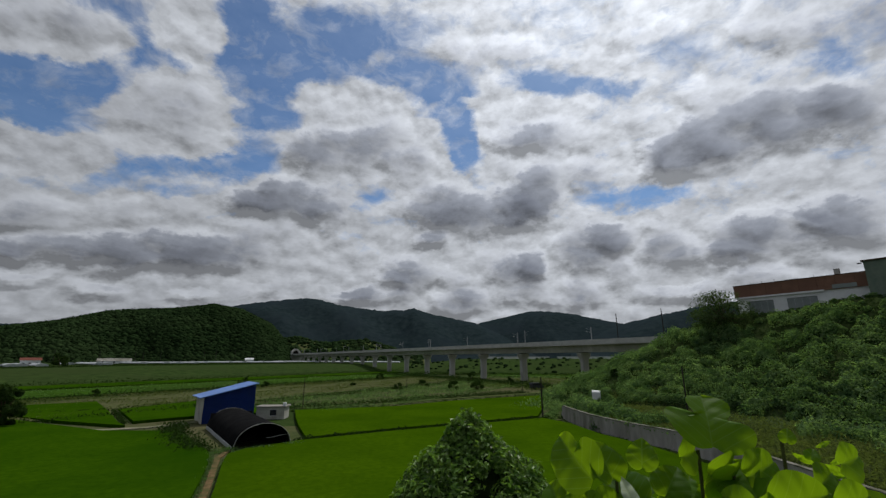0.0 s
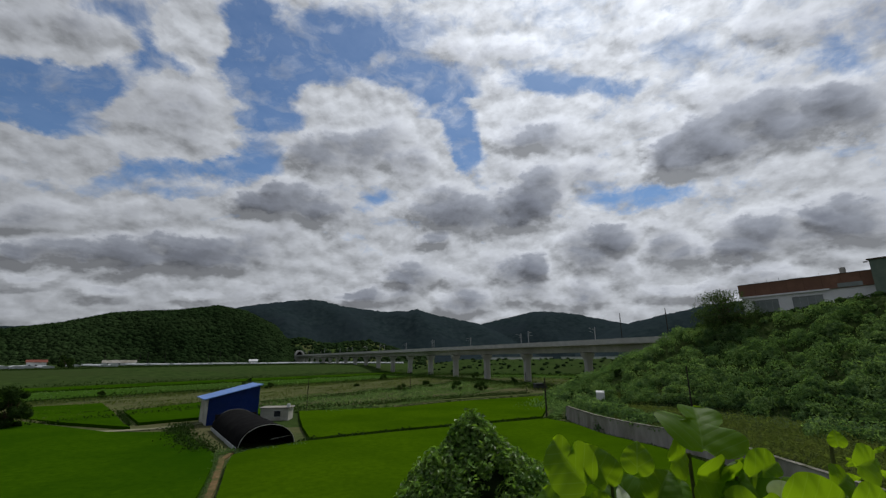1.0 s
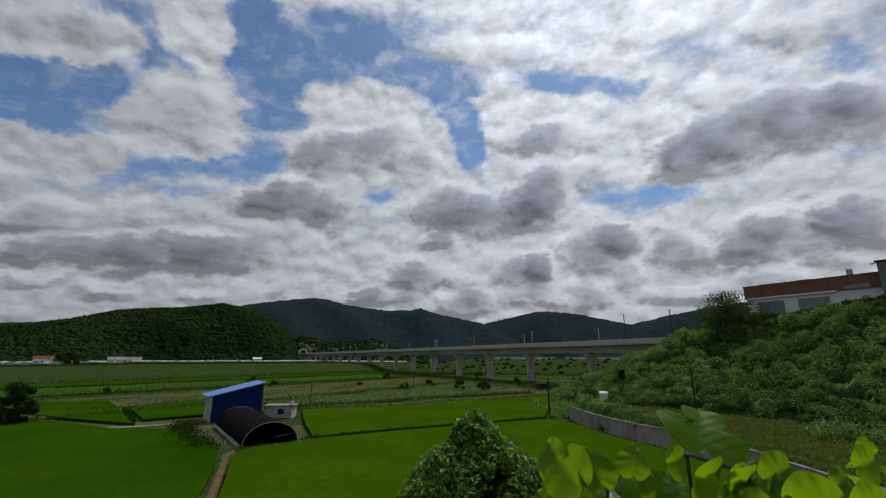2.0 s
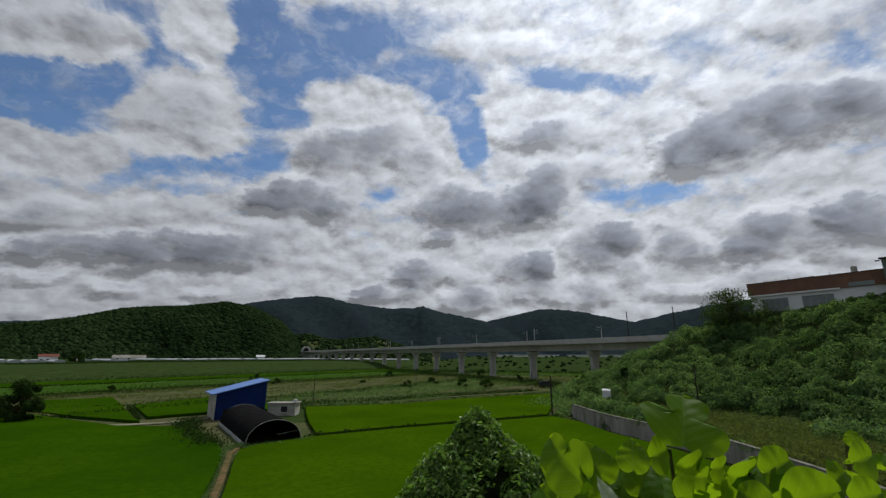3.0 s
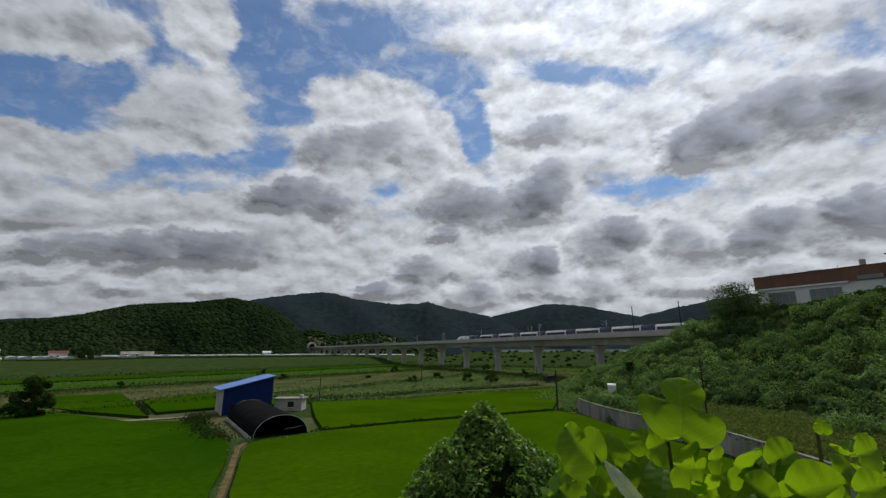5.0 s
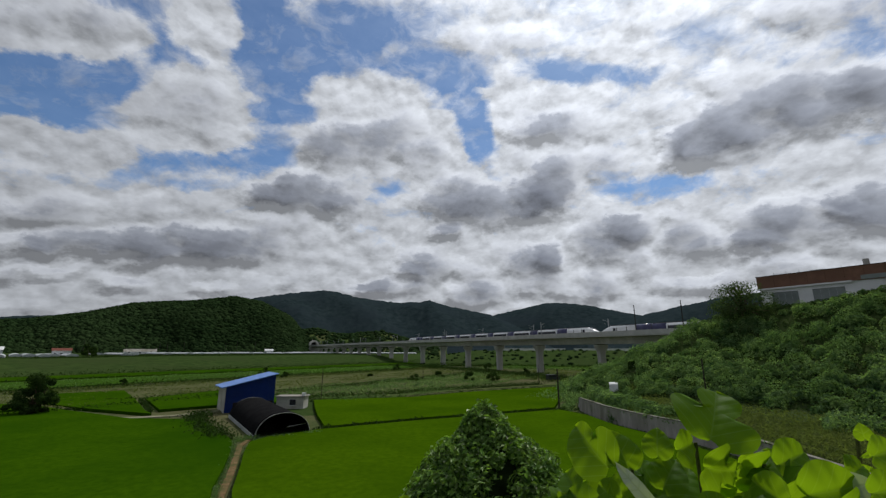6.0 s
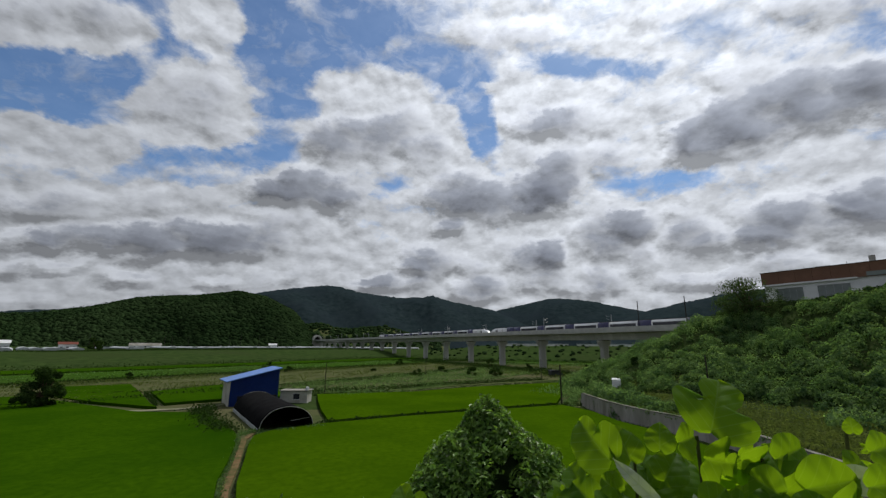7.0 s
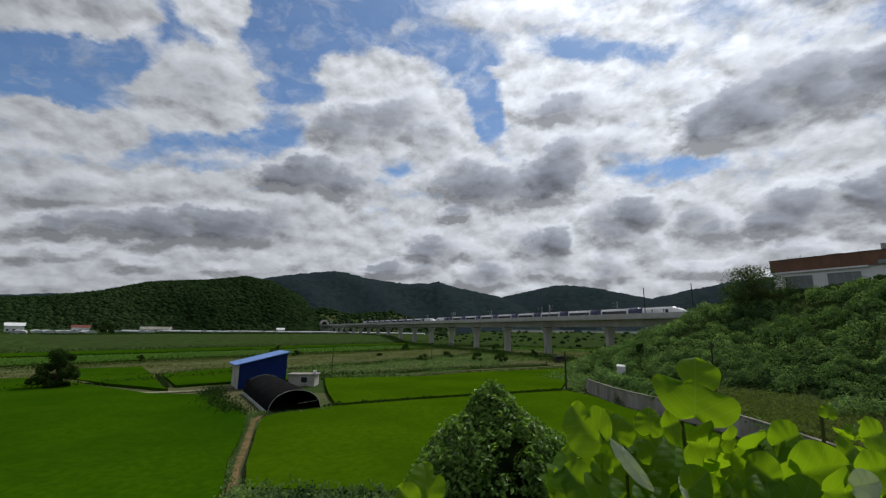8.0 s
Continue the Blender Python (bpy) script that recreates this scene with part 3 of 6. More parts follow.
# ---- wooded hills ----
def ridge(name, pairs, base, crest, back, material, label, rough=6.0, lower=0.0, step=0.35):
    """A long hill round the valley: crest elevations by azimuth, seen from the bank, between a near foot and a far back."""
    az = np.arange(pairs[0][0], pairs[-1][0] + step, step)
    el = np.interp(az, [p[0] for p in pairs], [p[1] for p in pairs])
    top = EYE[2] + crest * np.tan(np.radians(el)) - lower
    rs = np.concatenate([np.linspace(base, crest, 22), np.linspace(crest, back, 8)[1:]])
    prof = np.concatenate([np.sin(np.linspace(0, math.pi / 2, 22)) ** 1.15, np.cos(np.linspace(0, math.pi / 2, 8))[1:]])
    A, R = np.meshgrid(np.radians(az), rs)
    w = 0.5 + 0.5 * np.sin(A * 37 + np.sin(R * 0.008) * 2)
    H = top[None] * (prof[:, None] ** (1 + 0.35 * (w - 0.5))) - 3
    H += RNG.uniform(-rough, rough, H.shape) * 0.5 * (prof[:, None] > 0.05)
    v = np.stack([R * np.sin(A), R * np.cos(A), H], -1).reshape(-1, 3)
    nx, ny = len(az), len(rs)
    i = (np.arange(ny - 1)[:, None] * nx + np.arange(nx - 1)[None]).ravel()
    ob = sheet(name, v, np.stack([i, i + 1, i + nx + 1, i + nx], 1), material)
    tagged(ob, label, "hill", kind="structure")

    def place(a, f):
        """A point of its near face: azimuth and share of the way up."""
        t = np.interp(a, az, top)
        fi = np.asarray(f) * 21
        r = base + (crest - base) * np.asarray(f)
        ww = 0.5 + 0.5 * np.sin(np.radians(a) * 37 + np.sin(r * 0.008) * 2)
        h = t * (np.interp(fi, np.arange(22), prof[:22]) ** (1 + 0.35 * (ww - 0.5))) - 3
        return np.stack([r * np.sin(np.radians(a)), r * np.cos(np.radians(a)), h], -1)
    return place


LEFT_EL = ((-80, 0.5), (-60, 2.2), (-50, 2.6), (-44.3, 3.1), (-40.5, 3.9), (-36.6, 5.1), (-34.6, 5.4), (-31.1, 5.7), (-26.7, 6.5), (-23.6, 6.0), (-20.2, 4.4), (-19.1, 3.2), (-17.6, 1.2), (-16.6, 0.2))
FAR_EL = ((-60, 1.5), (-40, 3.5), (-28, 5.2), (-23.6, 6.3), (-20.4, 6.9), (-16.1, 7.4), (-14.5, 7.25), (-12.1, 6.7), (-9, 6.3), (-6.2, 6.1), (-3.6, 6.15), (-2.3, 6.5), (-0.5, 5.9), (2.1, 5.3), (5.9, 4.5), (9, 3.2), (14, 0.5))
MID_EL = ((-2, 1.0), (2, 3.2), (5.9, 4.4), (10.4, 5.4), (13, 5.95), (14.8, 6.0), (17, 5.75), (19, 5.4), (24.3, 4.2), (30, 3.2), (40, 1))
RIGHT_EL = ((18, 1), (22, 3.2), (24.3, 4.1), (28.1, 4.9), (32.3, 5.7), (37, 6.2), (44, 6.4), (54, 5), (75, 2))
NEAR_EL = ((-22, 0.6), (-19, 2.4), (-17, 2.7), (-14, 2.0), (-11, 2.2), (-8.5, 2.5), (-6, 1.7), (-3, 0.9), (0, 0.3))

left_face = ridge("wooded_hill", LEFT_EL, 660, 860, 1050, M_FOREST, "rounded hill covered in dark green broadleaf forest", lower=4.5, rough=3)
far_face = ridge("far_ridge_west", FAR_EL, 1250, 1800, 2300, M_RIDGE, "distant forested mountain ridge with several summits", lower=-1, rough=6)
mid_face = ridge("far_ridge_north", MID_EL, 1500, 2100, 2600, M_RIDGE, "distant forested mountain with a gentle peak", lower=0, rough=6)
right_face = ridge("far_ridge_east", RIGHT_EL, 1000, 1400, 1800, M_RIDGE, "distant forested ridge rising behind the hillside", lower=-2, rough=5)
near_face = ridge("grassy_foothill", NEAR_EL, 735, 900, 1050, M_SLOPE, "low grassy foothill with scattered trees by a tunnel mouth", rough=2)


def forest(name, face, a0, a1, trees, size, per, leaf, material, label, f0=0.0, f1=1.0):
    """Trees on a hill's near face: each a heap of leafy masses."""
    a, f = RNG.uniform(a0, a1, trees), RNG.uniform(f0, f1, trees)
    p = face(a, f)
    s = size * RNG.uniform(0.55, 1.45, trees)
    d = RNG.normal(0, 1, (trees, per, 3))
    d /= np.linalg.norm(d, axis=2, keepdims=True)
    d[:, :, 2] = np.abs(d[:, :, 2]) * 1.1 - 0.15
    swell = RNG.uniform(0.7, 1.05, (trees, per, 1))
    c = p[:, None, :] + d * swell * s[:, None, None] * np.array((0.8, 0.8, 1.0)) + np.array((0, 0, 1.0)) * s[:, None, None] * 0.2
    ob = leaves(name, c.reshape(-1, 3), d.reshape(-1, 3) + np.array((0, 0, 0.2)), leaf, material, jitter=0.3, fold=0.2, narrow=0.85)
    tagged(ob, label, "forest", kind="stuff")


def crown_forest(face, a0, a1, n, size, label):
    a, f = RNG.uniform(a0, a1, n), RNG.uniform(0, 1, n)
    p = face(a, f)
    s = size * RNG.uniform(0.5, 1.6, n)
    p[:, 2] += s * 0.15
    tagged(crowns("forest", p, np.stack([s * 0.9, s * 0.9, s * 0.62], 1), M_FOREST), label, "forest", kind="stuff")


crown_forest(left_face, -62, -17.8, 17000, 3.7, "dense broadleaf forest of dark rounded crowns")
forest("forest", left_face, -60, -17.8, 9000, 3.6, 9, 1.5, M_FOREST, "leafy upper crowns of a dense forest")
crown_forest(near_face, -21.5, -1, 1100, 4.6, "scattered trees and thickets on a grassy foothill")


levee_face = ridge("levee", ((-6, -1.2), (-2, -0.35), (4, 0.38), (14, 0.43), (26, 0.43), (45, 0.1)), 290, 400, 412, M_BANK, "long low green levee beyond the viaduct", rough=0.6)
crown_forest(levee_face, -3, 36, 260, 1.5, "scattered low shrubs on a levee")




# ---- the higher ground across the valley ----
def bank_z(x, y):
    """A green bank along the far side of the fields, with level ground behind it."""
    x, y = np.asarray(x, float), np.asarray(y, float)
    a = radians(31.4)
    q = x * math.cos(a) - y * math.sin(a)
    rise = 5.6 * smooth01((-q - 206) / 75) + 0.25 * np.sin(x * 0.05) * np.sin(y * 0.04 + 1)
    return rise * (1 - smooth01((np.degrees(np.arctan2(x, y)) + 4.5) / 4.0)) - 0.3


def land_z(x, y):
    return np.maximum(ground_z(x, y), bank_z(x, y))


high_ground = lattice(np.arange(-620, 60, 8.0), np.arange(60, 800, 5.0), bank_z, "high_ground", M_BANK)
tagged(high_ground, "long dark green grassy bank across the valley", "bank", kind="structure")


# ---- fields ----
def field(name, pts, h, material, label, kind="structure"):
    """A standing crop: a plot with upright edges and an uneven top."""
    bm = bmesh.new()
    low = [bm.verts.new((x, y, -0.2)) for x, y in pts]
    f = bm.faces.new(low)
    up = bmesh.ops.extrude_face_region(bm, geom=[f])
    for v in up["geom"]:
        if isinstance(v, bmesh.types.BMVert):
            v.co.z = h
    return tagged(part(name, bm, material), label, "field", kind=kind)


field("rice_field", [(-13.2, 29), (-15.6, 34), (-17.9, 40), (-20.3, 46), (-21.8, 50.5), (-21, 53.4), (-16.5, 58.2), (-5, 65.4), (19.6, 78.2), (22.4, 72), (23.4, 62), (26.2, 53), (27.4, 44), (27, 34), (24, 29)], 0.45, M_RICE_SUNLIT, "bright green rice paddy with dense even growth")
field("rice_field", [(-16.2, 60.4), (-5, 67.6), (19.4, 80.8), (24, 95), (37, 128), (17, 117), (5.4, 109.5), (-7.5, 97.6), (-27, 91), (-23.5, 80), (-20, 70)], 0.45, M_RICE_SUNLIT, "bright green rice paddy bordered by a grassy bund")
field("rice_field", [(-12.5, 22), (-14.7, 29), (-17.2, 34.2), (-19.4, 40.2), (-21.8, 46.3), (-24, 51), (-26.5, 54.5), (-36, 66), (-47, 66.5), (-62, 74), (-80, 83.5), (-104, 70), (-90, 22)], 0.45, M_RICE, "large green rice paddy left of a dirt path")
field("rice_field", [(-48.6, 75.8), (-63, 93), (-57, 110), (-45, 103), (-31, 95), (-32, 87), (-40, 84)], 0.45, M_RICE, "small green rice paddy behind a blue shed")
field("rice_field", [(-64, 91.5), (-50.5, 75), (-47, 71.5), (-62, 77), (-80, 86), (-92, 100), (-80, 110)], 0.4, M_RICE, "green rice paddy beside a narrow bund")


def strip(name, q0, q1, p0, p1, h, material, label):
    """A long plot that runs along the valley: across from q0 to q1, along from p0 to p1."""
    a = radians(31.4)
    def at(p, q):
        return (p * math.sin(a) + q * math.cos(a), p * math.cos(a) - q * math.sin(a))
    return field(name, [at(p0, q0), at(p1, q0), at(p1, q1), at(p0, q1)], h, material, label)


strip("weed_strip", -98, -135, -20, 215, 0.2, M_WEED, "fallow strip of dry olive weeds")
strip("grass_strip", -152, -186, -60, 330, 0.3, M_RICE_FAR, "long green field across the valley")
strip("rice_strip", -190, -214, -40, 420, 0.45, M_RICE, "narrow bright rice plot across the valley")
strip("rice_strip", -60, -120, 250, 330, 0.4, M_RICE_FAR, "green rice plot beyond the viaduct")
strip("rice_strip", -20, -90, 345, 420, 0.4, M_RICE_FAR, "light green rice plot beyond the viaduct")
strip("rice_strip", 60, -60, 240, 262, 0.4, M_RICE, "narrow bright rice plot beyond the viaduct")


def ribbon(name, pts, width, z, material, label, category):
    """A narrow path over the ground through pts."""
    v, f = [], []
    for i, p in enumerate(pts):
        a, b = np.array(pts[max(i - 1, 0)]), np.array(pts[min(i + 1, len(pts) - 1)])
        d = (b - a) / np.linalg.norm(b - a)
        n = np.array((-d[1], d[0])) * width / 2
        for s in (1, -1):
            q = np.array(p) + s * n
            v.append((*q, float(ground_z(*q)) + z))
            v.append((*q, float(ground_z(*q)) - 0.3))
    for i in range(len(pts) - 1):
        o = i * 4
        f += [(o, o + 4, o + 6, o + 2), (o, o + 1, o + 5, o + 4), (o + 2, o + 6, o + 7, o + 3)]
    return tagged(sheet(name, v, f, material, smooth=False), label, category, kind="structure")


ribbon("dirt_path", [(-13.2, 25), (-14, 28.6), (-16.4, 34), (-18.6, 40), (-21, 46), (-22.6, 50), (-23.2, 54)], 0.55, 0.14, M_DIRT, "narrow bare dirt path between rice paddies", "path")
ribbon("gravel_track", [(-58, 69.6), (-49, 69.5), (-43.6, 72), (-40, 76.5), (-37, 84)], 1.7, 0.16, M_TRACKWAY, "pale gravel farm track leading to a shed", "track")
ribbon("farm_road", [(-34, 97), (-16, 103), (0, 118), (12, 126), (30, 137), (46, 150), (60, 158), (90, 150)], 2.0, 0.12, M_VERGE, "pale narrow farm road between fields", "road")


def hedge(pts, n, size, high, material, label, leaf=0.3, wide=0.8, lift=0.0):
    """A line of weeds and low shrubs."""
    n, size = int(n * 2.2), size * 0.72
    pts = np.array(pts, float)
    seg = np.linalg.norm(np.diff(pts, axis=0), axis=1)
    t = RNG.uniform(0, seg.sum(), n)
    cum = np.concatenate([[0], np.cumsum(seg)])
    x, y = np.interp(t, cum, pts[:, 0]), np.interp(t, cum, pts[:, 1])
    c = np.stack([x + RNG.normal(0, wide, n), y + RNG.normal(0, wide, n), RNG.uniform(0.0, 1, n) ** 1.6 * high * (0.5 + 0.5 * np.sin(t * 0.9) ** 2)], 1)
    c[:, 2] += land_z(c[:, 0], c[:, 1]) + lift
    ob = leaves("weeds", c, np.tile((0, -0.9, 0.5), (n, 1)), leaf * size * 1.25, material, jitter=0.6, upright=0.5)
    return tagged(ob, label, "weeds", kind="stuff")


def valley(p, q):
    a = radians(31.4)
    return (p * math.sin(a) + q * math.cos(a), p * math.cos(a) - q * math.sin(a))


hedge([(-17.5, 59), (-5, 66.5), (20, 79.6), (24, 82)], 1500, 1.0, 0.85, M_HEDGE, "dark grassy bund between two paddies", wide=0.3)
hedge([(-28, 92), (-7.5, 98.8), (5.4, 111), (20, 120), (38, 130)], 1800, 1.1, 0.9, M_HEDGE, "dark weedy edge of a paddy", wide=0.5)
hedge([(-33, 98.5), (-16, 105), (0, 121), (12, 129), (30, 140)], 1700, 1.3, 1.2, M_HEDGE, "weeds along a farm road", wide=0.8)
hedge([(-80, 86), (-64, 93), (-57, 111), (-30, 97)], 1600, 1.1, 0.8, M_HEDGE, "dark weedy bund", wide=0.5)
hedge([(-64, 93), (-49.5, 75)], 500, 0.9, 0.7, M_HEDGE, "narrow bund between paddies", wide=0.25)
hedge([valley(-20, -142), valley(80, -146), valley(200, -140)], 2600, 1.6, 1.7, M_HEDGE, "long line of weeds and shrubs across the fields", wide=1.5)
hedge([valley(-40, -188), valley(400, -188)], 2200, 1.8, 1.3, M_HEDGE, "dark field edge", wide=1.0)
hedge([valley(-60, -217), valley(420, -218)], 3000, 2.2, 2.4, M_HEDGE, "dark hedge line across the valley", wide=1.5)
hedge([valley(-80, -334), valley(420, -334)], 3000, 2.0, 0.9, M_HEDGE, "far hedge line", wide=3)
hedge([valley(-20, -97), valley(100, -92), valley(210, -100)], 2200, 1.4, 1.2, M_HEDGE, "weeds beside a fallow strip", wide=1.5)
hedge([(-26, 53), (-30, 57), (-37, 66), (-40, 73)], 1800, 1.0, 1.3, M_HEDGE, "tall weeds beside a black tunnel shed", wide=1.0)
hedge([(-24.5, 53), (-21, 53.5), (-16, 57)], 700, 0.8, 0.6, M_SHRUB, "weeds in front of a tunnel shed", wide=0.5)
hedge([(-14, 28.6), (5, 28.2), (24, 28.6)], 6000, 0.9, 0.9, M_SHRUB, "weeds on the near edge of a paddy", wide=0.7)
hedge([(-15, 30), (-18.4, 37), (-21.8, 46), (-24.5, 52)], 1500, 0.6, 0.5, M_SHRUB, "grass along a dirt path", wide=0.22)
hedge([(-13.0, 29), (-15.4, 34), (-17.6, 40), (-20.0, 46), (-21.6, 50)], 1200, 0.55, 0.45, M_SHRUB, "grass on the paddy side of a dirt path", wide=0.16)
hedge([(21.5, 80), (24, 88), (31, 104), (41, 128)], 3000, 0.9, 0.7, M_SHRUB, "weeds beside a paddy", wide=0.5)
hedge([(24, 95), (34, 110), (44, 122), (52, 128)], 2500, 1.5, 2.0, M_SHRUB, "shrubs at the foot of a hillside", wide=3)
hedge([(22, 78), (23, 66), (25, 59.5), (27, 52), (28.3, 44), (28, 34)], 1600, 0.7, 0.4, M_HEDGE, "grass at the foot of a retaining wall", wide=0.35)
hedge([(29.6, 40), (30.4, 47), (29.0, 54), (26.6, 60), (25.2, 67), (24.8, 78), (26, 84)], 900, 1.0, 0.7, M_SHRUB, "bushy growth hanging over a retaining wall", wide=0.3, lift=1.75)
hedge([polar(-2, 300)[:2], polar(12, 288)[:2], polar(28, 286)[:2]], 2600, 2.2, 2.2, M_HEDGE, "line of weeds at the foot of a levee", wide=2.5)
hedge([polar(0, 262)[:2], polar(14, 250)[:2], polar(26, 240)[:2]], 2200, 1.8, 1.5, M_SHRUB, "line of weeds across the far fields", wide=2.0)
hedge([(50, 150), (10, 235), (-30, 300)], 4000, 2.0, 1.5, M_HEDGE, "weeds under a viaduct", wide=6)
hedge([valley(-60, -420), valley(500, -420)], 4000, 2.5, 0.9, M_HEDGE, "far hedge before the greenhouses", wide=5)
hedge([polar(-44, 330)[:2], polar(-30, 420)[:2], polar(-18, 520)[:2]], 3000, 2.2, 0.8, M_HEDGE, "scrub before the greenhouses", wide=5)


def rough_grass(n, q0, q1, p0, p1, size, high, material, label):
    """Uneven tussocks over a fallow plot."""
    n, size, high = n * 2, size * 0.6, high * 0.7
    k = RNG.uniform(0, 1, (n, 2))
    p, q = p0 + (p1 - p0) * k[:, 0], q0 + (q1 - q0) * k[:, 1]
    a = radians(31.4)
    x, y = p * math.sin(a) + q * math.cos(a), p * math.cos(a) - q * math.sin(a)
    thick = 0.5 + 0.5 * np.sin(p * 0.21 + np.sin(q * 0.3)) * np.sin(q * 0.37 + 1)
    ok = RNG.uniform(0, 1, n) < 0.15 + thick
    c = np.stack([x, y, RNG.uniform(0.1, 1, n) * high * (0.4 + thick)], 1)[ok]
    ob = leaves("tussocks", c, np.tile((0, -1.0, 0.3), (len(c), 1)), size, material, jitter=0.6, narrow=0.5, upright=0.8)
    tagged(ob, label, "grass", kind="stuff")


rough_grass(14000, -60, -100, 64, 190, 0.6, 0.6, M_SHRUB, "rough green weeds between the fields")
rough_grass(18000, -100, -150, -20, 220, 0.7, 0.5, M_VERGE, "dry olive tussocks on fallow ground")
rough_grass(5000, -150, -190, -40, 300, 1.0, 0.5, M_SHRUB, "tussocks along a field")
rough_grass(5000, -20, -80, 150, 300, 0.9, 0.8, M_VERGE, "rough grass around the viaduct piers")
rough_grass(3000, 10, -30, 105, 190, 0.7, 0.7, M_SHRUB, "rough grass beyond the hillside foot")


# ---- viaduct and train ----
TRACK = Matrix.Translation((120.4, 62.7, 0)) @ Matrix.Rotation(radians(27.5), 4, "Z")   # local y runs along the line, away; local x to its right
DECK = 16.45
viaduct = thing("viaduct", TRACK, "long grey concrete railway viaduct on single piers", "viaduct", kind="structure")


def deck_section(y):
    c, b = 2.2, DECK - 0.5
    return [(c - 6.5, y, b), (c - 6.5, y, b - 0.35), (c - 3.4, y, b - 0.65), (c - 2.6, y, b - 3.0), (c + 2.6, y, b - 3.0), (c + 3.4, y, b - 0.65), (c + 6.5, y, b - 0.35), (c + 6.5, y, b)]


def viaduct_parts():
    stops = [128.5 - 35 * k for k in range(22, 0, -1)] + [128.5, 167] + [167 + 34.2 * k for k in range(1, 18)]
    for a, b in zip(stops, stops[1:]):
        part("span", loft(bmesh.new(), [deck_section(a + 0.05), deck_section(b - 0.05)]), M_CONC, viaduct)
        for x in (-4.3, 8.45):
            part("parapet", box(bmesh.new(), (x, a + 0.03, DECK - 0.6), (x + 0.25, b - 0.03, DECK + 1.15)), M_CONC_DARK, viaduct)
        part("track_slab", box(bmesh.new(), (-1.4, a, DECK - 0.52), (1.4, b, DECK - 0.48)), M_CONC_DARK, viaduct)
    for y in stops:
        bm = bmesh.new()
        def ring(w, d, z):
            out = []
            for i in range(16):
                t = 2 * math.pi * (i + 0.5) / 16
                out.append((2.2 + w * math.copysign(abs(math.cos(t)) ** 0.55, math.cos(t)), y + d * math.copysign(abs(math.sin(t)) ** 0.55, math.sin(t)), z))
            return out
        p = part("pier", loft(bm, [ring(1.75, 1.1, -1.0), ring(1.75, 1.1, DECK - 7.2)]), M_CONC, viaduct)
        part("pier_cap", loft(bmesh.new(), [ring(1.75, 1.11, DECK - 7.2), ring(2.0, 1.2, DECK - 6.2), ring(3.1, 1.5, DECK - 4.6), ring(3.2, 1.55, DECK - 3.75)]), M_CONC, p)
        part("bearing", box(bmesh.new(), (0.2, y - 0.7, DECK - 3.75), (4.2, y + 0.7, DECK - 3.5)), M_POLE, p)


viaduct_parts()


def catenary_mast(y, x=8.1, h=7.4, reach=-3.2):
    t = thing("catenary_mast", TRACK @ Matrix.Translation((x, y, DECK - 0.5)), "slim grey steel overhead-line mast on a viaduct", "mast", "masts along the railway")
    part("post", box(bmesh.new(), (-0.13, -0.13, 0), (0.13, 0.13, h)), M_STEEL, t)
    bm = tube(bmesh.new(), (0, 0, h - 1.2), (reach, 0, h - 0.5), 0.05)
    part("arm", tube(bm, (0, 0, h - 2.2), (reach, 0, h - 1.8), 0.04), M_STEEL, t)


for k in range(14):
    catenary_mast(80 + 49 * k)
    if k % 2 == 0:
        catenary_mast(60 + 49 * k, -3.7, 7.2, 2.2)
for y, x in ((106, -3.9), (88, -3.9)):
    t = thing("signal_mast", TRACK @ Matrix.Translation((x, y, DECK - 0.5)), "tall dark steel mast beside the railway", "mast", "tall masts")
    part("post", tube(bmesh.new(), (0, 0, 0), (0, 0, 10.6), 0.16, 0.13, 10), M_POLE, t)
    part("bracket", box(bmesh.new(), (-0.2, -0.14, 8.6), (0.2, 0.14, 8.9)), M_POLE, t)


def portal():
    m = TRACK @ Matrix.Translation((2.2, 741, DECK))
    t = thing("tunnel_portal", m, "pale concrete railway tunnel mouth in a foothill", "tunnel", kind="structure")
    bm = bmesh.new()
    ring_in, ring_out = [], []
    for i in range(17):
        a = math.pi * i / 16
        ring_in.append((5.2 * math.cos(a), 6.8 * math.sin(a)))
        ring_out.append((8.0 * math.cos(a), 9.2 * math.sin(a)))
    for y0, y1 in ((0.0, 8.0),):
        vs = [[bm.verts.new((x, y, z)) for x, z in r] for y in (y0, y1) for r in (ring_in, ring_out)]
        for i in range(16):
            for a, b in ((0, 1), (1, 3), (3, 2), (2, 0)):
                bm.faces.new((vs[a][i], vs[a][i + 1], vs[b][i + 1], vs[b][i]))
    part("portal_ring", bm, M_CONC, t)
    # near-black panel painted as the darkness further inside the tunnel
    part("dark_bore_panel", box(bmesh.new(), (-5, 7.5, -0.4), (5, 8.2, 6.6)), M_INSIDE, t)
    part("apron", box(bmesh.new(), (-9, -3, -14), (9, 8, -0.05)), M_CONC, t)


portal()

SEC = [(1.35, 0.55), (1.45, 1.0), (1.45, 2.6), (1.38, 3.1), (1.12, 3.6), (0.6, 3.84), (0, 3.9)]
SEC = SEC + [(-x, z) for x, z in SEC[-2::-1]]


def car_section(y, sx=1.0, top=1.0, base=0.55):
    return [(x * sx, y, base + (z - 0.55) * top) for x, z in SEC]


